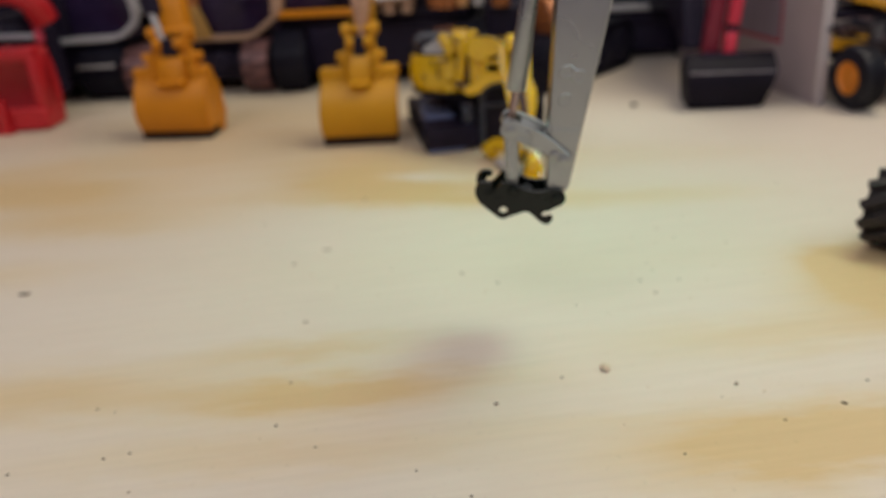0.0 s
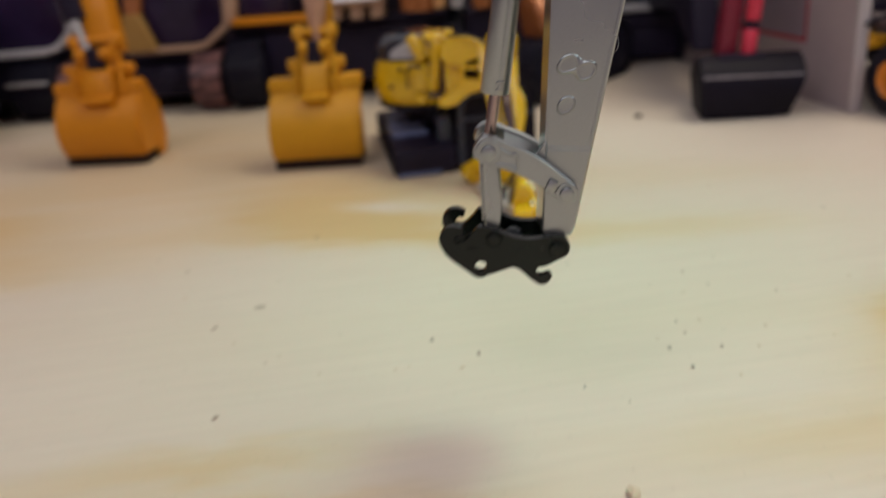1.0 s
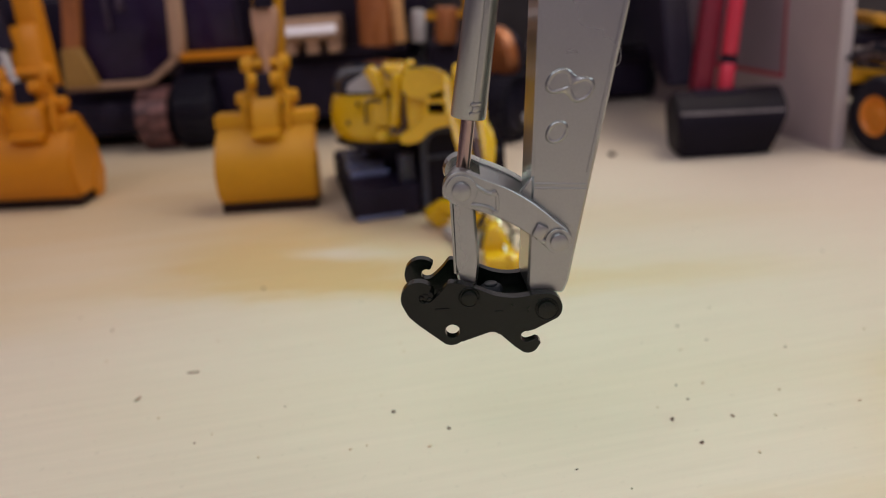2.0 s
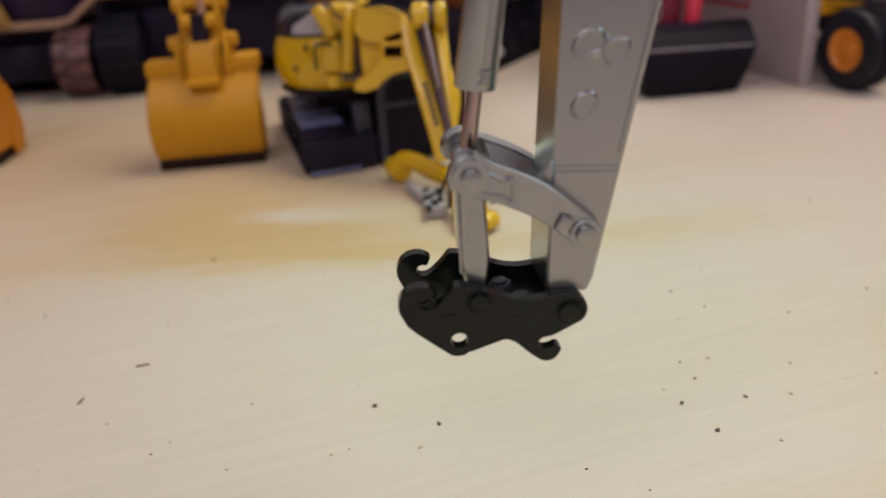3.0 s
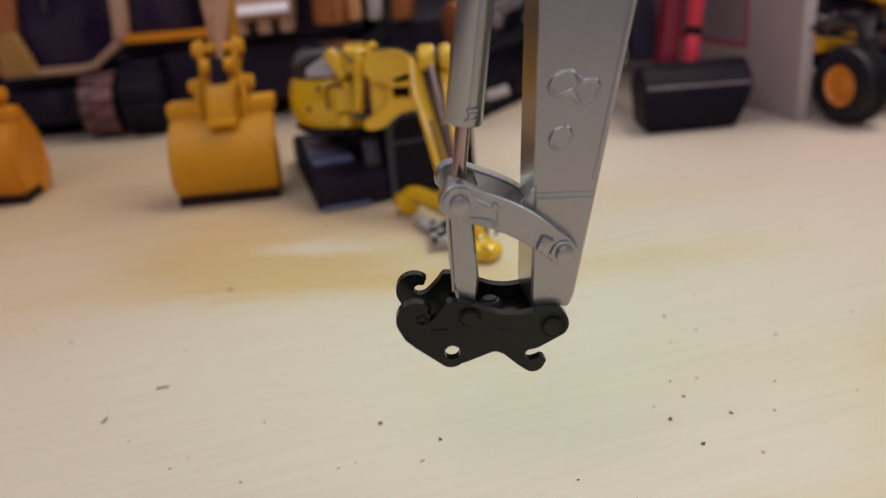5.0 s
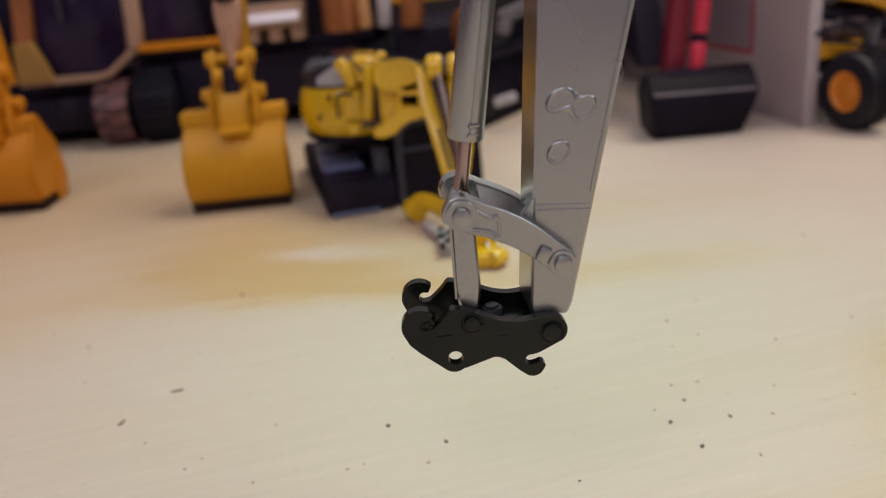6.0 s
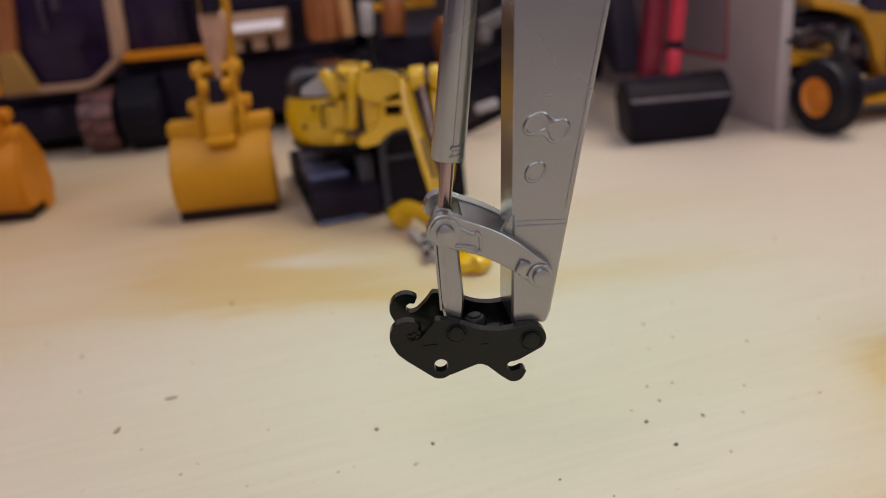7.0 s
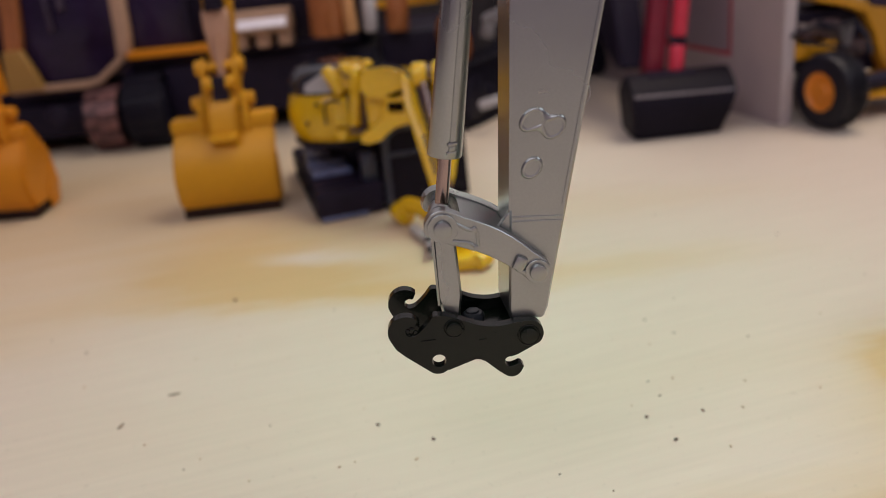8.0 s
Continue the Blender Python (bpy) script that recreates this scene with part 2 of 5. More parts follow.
def plate(bm, outline, a, b, holes=(), axis="y", bevel=0.0):
    """A flat shape with holes, cut from sheet between a and b along an axis."""
    def at(u, v, w):
        return (u, w, v) if axis == "y" else (w, u, v) if axis == "x" else (u, v, w)
    edges = []
    fresh = []
    for loop in (outline, *holes):
        vs = [bm.verts.new(at(u, v, a)) for u, v in loop]
        fresh += vs
        edges += [bm.edges.new((vs[i], vs[(i + 1) % len(vs)])) for i in range(len(vs))]
    faces = [g for g in bmesh.ops.triangle_fill(bm, use_beauty=True, use_dissolve=False, edges=edges)["geom"] if isinstance(g, bmesh.types.BMFace)]
    ext = bmesh.ops.extrude_face_region(bm, geom=faces)
    moved = [g for g in ext["geom"] if isinstance(g, bmesh.types.BMVert)]
    bmesh.ops.translate(bm, vec=at(0, 0, b - a), verts=moved)
    if bevel:
        allv = set(fresh) | set(moved)
        bm.normal_update()
        es = [e for e in bm.edges if e.verts[0] in allv and e.verts[1] in allv and len(e.link_faces) == 2 and e.calc_face_angle(0) > 1.0]
        bmesh.ops.bevel(bm, geom=es, offset=bevel, segments=1, profile=0.5, affect="EDGES", clamp_overlap=True)
    return bm


def sweep(bm, pts, r, seg=10, closed=False):
    """A round bar along points."""
    pts = [Vector(p) for p in pts]
    n = len(pts)
    rings = []
    for i, p in enumerate(pts):
        a = pts[(i - 1) % n] if closed or i else p
        b = pts[(i + 1) % n] if closed or i < n - 1 else p
        q = (b - a).to_track_quat("Z", "Y")
        rings.append([bm.verts.new(p + q @ Vector((r * math.cos(2 * math.pi * k / seg), r * math.sin(2 * math.pi * k / seg), 0))) for k in range(seg)])
    for i in range(n if closed else n - 1):
        A, C = rings[i], rings[(i + 1) % n]
        for k in range(seg):
            bm.faces.new((A[k], A[(k + 1) % seg], C[(k + 1) % seg], C[k]))
    if not closed:
        bm.faces.new(rings[0][::-1])
        bm.faces.new(rings[-1])
    return bm


def sheet(bm, profile, x0, x1, t):
    """A bent sheet: a profile (y, z) of thickness t, from x0 to x1."""
    pts = [Vector((0, y, z)) for y, z in profile]
    n = len(pts)
    inner = []
    for i, p in enumerate(pts):
        d = (pts[min(i + 1, n - 1)] - pts[max(i - 1, 0)]).normalized()
        inner.append(p + Vector((0, -d.z, d.y)) * t)
    loop = [(p.y, p.z) for p in pts] + [(p.y, p.z) for p in reversed(inner)]
    return plate(bm, loop, x0, x1, axis="x")


def smooth_line(pts, n=4):
    """Catmull-Rom through points."""
    out = []
    P = [Vector(p) for p in pts]
    for i in range(len(P) - 1):
        a, b, c, d = P[max(i - 1, 0)], P[i], P[i + 1], P[min(i + 2, len(P) - 1)]
        for k in range(n):
            t = k / n
            out.append(0.5 * ((2 * b) + (c - a) * t + (2 * a - 5 * b + 4 * c - d) * t * t + (3 * b - a - 3 * c + d) * t ** 3))
    return [tuple(v) for v in out + [P[-1]]]


# ---- the room and the bench ----
bm = B()
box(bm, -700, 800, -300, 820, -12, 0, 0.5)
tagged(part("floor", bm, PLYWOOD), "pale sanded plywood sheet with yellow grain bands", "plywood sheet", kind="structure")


def wall(name, x0, x1, y0, y1, z0, z1, material, label, category):
    tagged(part(name, box(B(), x0, x1, y0, y1, z0, z1, 0), material), label, category, kind="structure")


# Added board: its dark colour stands for the dark gaps between toys.
wall("added_board", -720, 820, 822, 840, -12, 130, BACKWALL, "added low dark board that darkens the gaps behind the toys", "board")
# Unseen closing walls; distances and tints chosen for reflections in the arm.
wall("wall_north", -1300, 1400, 900, 940, -12, 1600, PALEWALL, "unseen pale wall that brightens the arm's top edges", "wall")
wall("wall_south", -1300, 1400, -1140, -1100, -12, 1600, LILAC, "unseen lilac wall reflected in the upper arm", "wall")
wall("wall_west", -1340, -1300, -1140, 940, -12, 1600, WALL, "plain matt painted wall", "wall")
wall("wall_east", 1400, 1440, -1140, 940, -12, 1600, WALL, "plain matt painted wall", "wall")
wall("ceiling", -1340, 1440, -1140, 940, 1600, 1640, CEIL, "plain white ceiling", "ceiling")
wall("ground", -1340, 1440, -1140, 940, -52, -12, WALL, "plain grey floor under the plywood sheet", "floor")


def unseen_lamp(x, y, z, w, d, watts, aim, colour, label, spread=180):
    lamp = new("unseen_lamp", bpy.data.lights.new("unseen_lamp", "AREA"))
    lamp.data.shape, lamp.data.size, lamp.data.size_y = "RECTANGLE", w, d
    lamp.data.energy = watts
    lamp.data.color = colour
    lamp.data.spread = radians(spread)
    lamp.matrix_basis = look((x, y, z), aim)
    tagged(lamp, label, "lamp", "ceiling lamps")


unseen_lamp(0.56, 0.56, 1.12, 0.7, 0.5, 7.2, (0.10, 0.28, 0), (1.0, 0.84, 0.67), "soft warm white ceiling lamp panel over the plywood")
# Unseen fill from above, added to brighten toy fronts and arm rims.
unseen_lamp(-0.35, -0.55, 1.48, 1.6, 0.8, 10.9, (-0.06, 0.42, 0), (0.945, 0.90, 1.0), "unseen soft lilac fill light added over the plywood")
# Unseen fill from the right, added for edge highlights and bluer shadows.
unseen_lamp(1.25, 0.05, 1.0, 0.9, 0.6, 3.8, (0.08, 0.3, 0.05), (0.86, 0.93, 1.0), "unseen soft bluish fill light added beside the plywood")
# Added green pool: tints the floor like colour shading of the lens.
unseen_lamp(0.344, 0.483, 0.62, 0.18, 0.18, 0.028, (0.092, 0.330, 0), (0.20, 1.0, 0.70), "added green light that tints the middle of the plywood", 23)


# ---- the silver digger arm with its black quick coupler ----
YF, YB = 256.4, 266.0       # front and back face of the stick


def stick_x(z, right):
    return 94.3 + (z - 47.0) * 0.2305 if right else 87.9 + (z - 47.8) * 0.0769


def digger_arm():
    arm = thing("digger_arm", 0, 0, 0, 0, "silver painted toy excavator arm with a black quick coupler hanging free", "toy excavator arm")
    # tapered box-section stick
    top = 215.0
    bm = B()
    out = [(stick_x(46, 0) + 0.4, 46.0), (stick_x(46, 1) - 0.4, 46.0), (stick_x(48, 1), 48.0), (stick_x(top, 1), top), (stick_x(top, 0), top), (stick_x(48, 0), 48.0)]
    plate(bm, out, YF, YB, bevel=0.35)
    for v in bm.verts:                      # casting draft: the left flank splays towards the back
        if v.co.x < (stick_x(v.co.z, 0) + stick_x(v.co.z, 1)) / 2:
            v.co.x -= 0.75 * (v.co.y - YF) / (YB - YF)
    stick = part("stick", bm, SILVER, arm)
    # edge flanges of the side plate, proud of the face
    bm = B()
    for right in (0, 1):
        s = -0.45 if right else 0.0
        o = [(stick_x(64, right) + s, 66.0), (stick_x(64, right) + s + 0.45, 66.0), (stick_x(top, right) + s + 0.45, top), (stick_x(top, right) + s, top)]
        plate(bm, o, YF - 0.22, YF + 0.1)
    part("edge_flange", bm, SILVER, stick)
    # weld seam across the face
    bm = B()
    for dz in (0.0, 0.75):
        sweep(bm, [(stick_x(63.9 + dz, 0) + 0.5, YF, 64.0 + dz), (stick_x(63.9 + dz, 1) - 0.4, YF, 63.3 + dz)], 0.16, 8)
    part("weld_seam", bm, SILVER, stick)

    # raised peanut boss and raised oval boss: rounded edge and a slightly sunk top
    def boss(name, lobes, blend):
        def depth(x, z):
            ds = []
            for a, b, long, short, tilt in lobes:
                c, k = math.cos(radians(tilt)), math.sin(radians(tilt))
                u, w = (x - a) * c + (z - b) * k, (z - b) * c - (x - a) * k
                ds.append((math.hypot(u / long, w / short) - 1) * math.sqrt(long * short))
            if len(ds) == 1:
                return ds[0]
            h = max(0.0, min(1.0, 0.5 + 0.5 * (ds[1] - ds[0]) / blend))
            return ds[1] * (1 - h) + ds[0] * h - blend * h * (1 - h)
        cx = sum(p[0] for p in lobes) / len(lobes)
        cz = sum(p[1] for p in lobes) / len(lobes)

        def ring(level):
            raw = []
            for i in range(240):
                a = 2 * math.pi * i / 240
                lo, hi = 0.0, 6.0
                for k in range(26):
                    r = (lo + hi) / 2
                    if depth(cx + r * math.cos(a), cz + r * math.sin(a)) < level:
                        lo = r
                    else:
                        hi = r
                raw.append(Vector((cx + lo * math.cos(a), 0, cz + lo * math.sin(a))))
            total = sum((raw[i] - raw[i - 1]).length for i in range(240))
            out, run, want = [], 0.0, 0.0
            for i in range(240):
                step = (raw[(i + 1) % 240] - raw[i]).length
                while want <= run + step and len(out) < 72:
                    out.append(raw[i].lerp(raw[(i + 1) % 240], (want - run) / max(step, 1e-6)))
                    want += total / 72
                run += step
            return out
        bm = B()
        rows = []
        for level, lift in ((0.20, -0.03), (0.13, 0.08), (0.02, 0.24), (-0.12, 0.33), (-0.26, 0.32), (-0.37, 0.24), (-0.44, 0.22)):
            rows.append([bm.verts.new((p.x, YF - lift, p.z)) for p in ring(level)])
        for A, C in zip(rows, rows[1:]):
            for k in range(72):
                bm.faces.new((A[k], A[(k + 1) % 72], C[(k + 1) % 72], C[k]))
        rows.append([bm.verts.new((cx + (v.co.x - cx) * 0.95, YF - 0.22, cz + (v.co.z - cz) * 0.95)) for v in rows[-1]])
        for k in range(72):
            bm.faces.new((rows[-2][k], rows[-2][(k + 1) % 72], rows[-1][(k + 1) % 72], rows[-1][k]))
        mid = bm.verts.new((cx, YF - 0.22, cz))
        for k in range(72):
            bm.faces.new((rows[-1][k], rows[-1][(k + 1) % 72], mid))
        part(name, bm, SILVER, stick, smooth=60)

    boss("peanut_boss", ((93.8, 80.3, 2.1, 1.45, 38), (97.25, 78.75, 2.0, 1.43, 44)), 2.55)
    boss("oval_boss", ((93.3, 72.6, 1.8, 1.4, 48),), 1.0)
    bm = B()
    rod(bm, (91.9, YF - 0.1, 96.0), (91.9, YF + 0.2, 96.0), 0.25, seg=10)
    part("rivet", bm, SILVER, stick)

    bm = B()
    sweep(bm, smooth_line(((102.3, YF + 1.0, 81.6), (103.0, YF + 0.9, 82.2), (103.2, YF + 0.8, 83.6), (102.9, YF + 0.9, 84.7), (102.5, YF + 1.0, 84.3)), 5), 0.05, 6)
    part("lint", bm, GREYWHITE, stick, "tiny grey fibre caught on the edge")

    # ram: barrel, mould ridge, rod
    yc = (YF + YB) / 2
    ax = Vector((4.15, 0, 23.0)).normalized()
    p = Vector((80.0, yc, 74.9))
    bm = B()
    rod(bm, p, p + ax * 66, 2.82, 1.85, 40, 0.35)
    barrel = part("ram_barrel", bm, SILVER, arm)
    # flat mould strip along the barrel, ending in a stepped port
    side = Vector((0.30, -0.95, 0)).normalized()
    along = Matrix.Translation(p) @ Matrix(((0.95, 0.30, ax.x, 0), (0.30, -0.95, 0, 0), (0, 0, ax.z, 0), (0, 0, 0, 1)))
    bm = B()
    lo = [along @ Vector((u, 2.6 + w, 2.6)) for u, w in ((-0.48, 0), (-0.42, 0.32), (0.42, 0.32), (0.48, 0))]
    hi = [along @ Vector((u, 1.62 + w, 65.0)) for u, w in ((-0.40, 0), (-0.36, 0.36), (0.36, 0.36), (0.40, 0))]
    A = [bm.verts.new(v) for v in lo]
    C = [bm.verts.new(v) for v in hi]
    for k in range(3):
        bm.faces.new((A[k], A[k + 1], C[k + 1], C[k]))
    bm.faces.new(A[::-1])
    bm.faces.new(C)
    bm.faces.new((A[0], C[0], C[3], A[3]))
    part("mould_ridge", bm, SILVER, barrel)
    bm = B()
    box(bm, -0.85, 0.85, 2.5, 3.2, 2.2, 2.8, 0.16, along)
    box(bm, -0.55, 0.55, 2.5, 3.1, 1.3, 2.3, 0.16, along)
    box(bm, -0.9, 0.9, 2.5, 3.05, 0.8, 1.35, 0.16, along)
    part("port_block", bm, SILVER, barrel)
    bm = B()
    rod(bm, (78.3, yc, 64.8), p + ax * 3, 1.12, seg=28)
    part("ram_rod", bm, CHROME, arm, "polished copper-toned ram rod")
    bm = B()
    rod(bm, (78.2, yc - 1.8, 65.2), (78.2, yc + 1.8, 65.2), 2.0, seg=24, bevel=0.2)
    part("rod_eye", bm, SILVER, arm)
    bm = B()
    q = p + ax * 66
    box(bm, q.x - 2.2, stick_x(q.z, 0) + 1, yc - 1.5, yc + 1.5, q.z - 3, q.z + 2, 0.4)
    part("ram_lug", bm, SILVER, arm)

    # banana link: two cheeks and a web between them
    def banana(grow):
        a, b = Vector((78.2, 65.1)), Vector((92.8, 55.9))
        upper = arc(78.2, 65.1, 2.95 + grow, 200, 62, 9)
        lower = arc(92.8, 55.9, 2.25 + grow, 55, -115, 9)
        up, lo = [], []
        d = (b - a).normalized()
        nrm = Vector((-d.y, d.x))
        for i in range(1, 8):
            t = i / 8
            mid = a.lerp(b, t) + nrm * (1.25 * math.sin(math.pi * t))
            w = 2.75 * (1 - t) + 2.1 * t + grow
            up.append(tuple(mid + nrm * w * (0.98)))
            lo.append(tuple(mid - nrm * w * 0.95))
        return upper + up + lower + lo[::-1]

    link = None
    for k, (y0, y1) in enumerate(((254.0, YF - 0.15), (YB + 0.15, 268.0))):
        bm = B()
        if k:                                # the far cheek has a broad sloping rim
            rims = [[bm.verts.new((x, y, z)) for x, z in banana(g)] for y, g in ((y0, -0.28), (y0 + 0.85, -0.2), (y1, 0.10))]
            bm.faces.new(rims[0])
            bm.faces.new(rims[-1])
            for near, far in zip(rims, rims[1:]):
                for i in range(len(near)):
                    bm.faces.new((near[i - 1], near[i], far[i], far[i - 1]))
        else:
            plate(bm, banana(0), y0, y1, bevel=0.35)
        ob = part("link_cheek", bm, SILVER, arm, smooth=14 if k else 38)
        link = link or ob
    bm = B()
    web = [(x, z) for x, z in banana(-0.6) if 80.1 < x < 91.6]
    plate(bm, web, 254.5, 267.5)
    part("link_web", bm, SILVER, arm)
    # raised cast details on the near cheek
    bm = B()
    plate(bm, arc(78.2, 65.1, 2.45, 0, 345, 28), 253.55, 254.1, bevel=0.22)
    for s in (1, -1):
        v0 = Vector((79.6, 253.95, 65.1 + 1.75 * s - 0.6))
        v1 = Vector((82.1, 253.95, 63.1 + 1.15 * s + 0.25))
        v2 = Vector((83.2, 253.95, 62.8 + 1.55 * s))
        sweep(bm, smooth_line((v0, v1, v2), 4), 0.32, 10)
        rod(bm, v2 - Vector((0, 0.45, 0)), v2 + Vector((0, 0.2, 0)), 0.48, seg=12, bevel=0.12)
    sweep(bm, [(83.6, 253.95, 64.1), (83.55, 253.95, 61.5)], 0.3, 10)
    plate(bm, arc(92.8, 55.9, 2.05, 0, 345, 28), 253.55, 254.1, bevel=0.22)
    m = Matrix.Translation((90.15, 253.9, 57.8)) @ Matrix.Rotation(radians(28), 4, "Y")
    box(bm, -1.1, 0.9, -0.75, 0.3, -1.35, 1.1, 0.4, m)
    box(bm, -0.2, 1.5, -0.6, 0.3, -1.7, -0.9, 0.3, m)
    part("cast_relief", bm, SILVER, link)
    for x, z, r in ((78.2, 65.1, 1.45), (92.85, 55.9, 1.4)):
        bm = B()
        rod(bm, (x, 252.7, z), (x, 268.9, z), r, seg=32, bevel=0.22)
        part("pin", bm, SILVER, arm)

    bm = B()
    plate(bm, [(87.2, 61.8), (87.3, 63.2), (89.9, 66.4), (90.6, 66.4), (90.6, 61.6)], YF + 0.3, YF + 1.7, bevel=0.12)
    part("stop_lug", bm, SILVER, stick)

    # push link down to the coupler
    bm = B()
    o = [(76.5, 65.1), (80.1, 65.1), (80.3, 52.0), (79.5, 47.0), (77.0, 47.0), (76.2, 52.0)]
    plate(bm, o, YF + 0.15, YB - 0.15, bevel=0.4)
    push = part("push_link", bm, SILVER, arm)
    bm = B()
    rod(bm, (79.2, YF + 0.1, 52.0), (79.2, YF + 0.2, 52.0), 0.2, seg=8)
    sweep(bm, [(76.45, YF + 0.2, 63.0), (76.3, YF + 0.2, 50.5)], 0.22, 8)
    part("mould_ridge", bm, SILVER, push)

    # quick coupler: two hooked cheek plates with pins and a web
    cheek = [(72.15, 48.95), (71.85, 48.3)]
    cheek += arc(71.05, 47.4, 0.9, 55, 270, 12)
    cheek += smooth_line(((71.7, 46.6), (72.5, 47.1), (74.0, 48.5), (74.9, 49.6), (75.4, 49.85)), 3)
    cheek += smooth_line(((76.9, 49.6), (79.1, 48.75), (81.0, 47.8), (82.8, 47.05), (85.0, 46.6), (87.0, 46.65), (89.0, 46.95)), 3)
    cheek += arc(90.75, 44.45, 2.5, 95, -48, 12)
    cheek += [(88.6, 40.75)]
    cheek += arc(87.25, 39.55, 0.98, 75, 285, 12)
    cheek += [(88.1, 38.75), (88.6, 39.0), (89.15, 38.85), (89.5, 38.3)]
    cheek += arc(87.45, 38.35, 1.8, -25, -125, 8)
    cheek += [(85.2, 37.9), (82.9, 40.3)]
    cheek += arc(81.55, 39.0, 1.75, 45, 112, 6)
    cheek += [(76.7, 39.3)]
    cheek += arc(75.0, 41.1, 2.3, -48, -122, 8)
    cheek += [(69.7, 42.75), (68.25, 44.3)]
    cheek += arc(70.15, 47.3, 2.95, 203, 42, 16)
    hole = arc(75.2, 41.3, 1.2, 0, 340, 20)
    coupler = None
    for y0, y1 in ((254.3, 256.1), (265.2, 267.0)):
        bm = B()
        plate(bm, cheek, y0, y1, holes=(hole,), bevel=0.2)
        ob = part("coupler_plate", bm, BLACK, arm, "black hooked quick coupler plate with a round hole")
        coupler = coupler or ob
    bm = B()
    box(bm, 75.6, 89.0, 256.0, 265.5, 41.4, 44.6, 0.5)
    part("coupler_web", bm, BLACK, arm)
    for x, z, r in ((90.7, 44.2, 1.5), (78.3, 47.1, 1.3)):
        bm = B()
        rod(bm, (x, 253.7, z), (x, 267.8, z), r, seg=24, bevel=0.25)
        part("coupler_pin", bm, BLACK, arm)
        bm = B()
        sweep(bm, [(x + (r + 0.35) * math.cos(a), 254.25, z + (r + 0.35) * math.sin(a)) for a in (radians(d) for d in range(0, 360, 15))], 0.12, 6, closed=True)
        part("pin_collar", bm, BLACK, coupler)
    bm = B()
    rod(bm, (82.0, 262.0, 44.6), (82.0, 262.0, 46.0), 2.3, 1.8, seg=7, bevel=0.35)
    rod(bm, (82.0, 262.0, 45.8), (82.0, 262.0, 46.4), 1.2, seg=12, bevel=0.2)
    part("hex_boss", bm, BOLTGREY, arm, "grey worn bolt head")
    bm = B()
    rod(bm, (71.25, 254.75, 47.3), (71.25, 258.6, 47.3), 1.35, seg=22, bevel=0.3)
    for a in range(5):
        rod(bm, (71.1 + 0.75 * math.cos(1.3 * a), 254.5, 47.0 + 0.7 * math.sin(1.3 * a)), (71.1 + 0.7 * math.cos(1.3 * a), 255.2, 47.0 + 0.6 * math.sin(1.3 * a)), 0.42, seg=9, bevel=0.12)
    part("lock_pin", bm, BLACK, arm)
    bm = B()
    box(bm, 72.6, 75.0, 254.1, 254.5, 45.2, 45.5, 0.1)
    box(bm, 79.3, 79.9, 254.0, 254.5, 45.8, 46.9, 0.15)
    box(bm, 82.3, 83.5, 254.15, 254.5, 44.2, 44.5, 0.1)
    part("cast_relief", bm, BLACK, coupler)
    return arm


digger_arm()


# ---- toy machines ----
def moved(bm, m):
    bmesh.ops.transform(bm, matrix=m, verts=bm.verts)
    return bm


def place(x, y, z, rz=0, rx=0, ry=0):
    return Matrix.Translation((x, y, z)) @ Euler((radians(rx), radians(ry), radians(rz))).to_matrix().to_4x4()


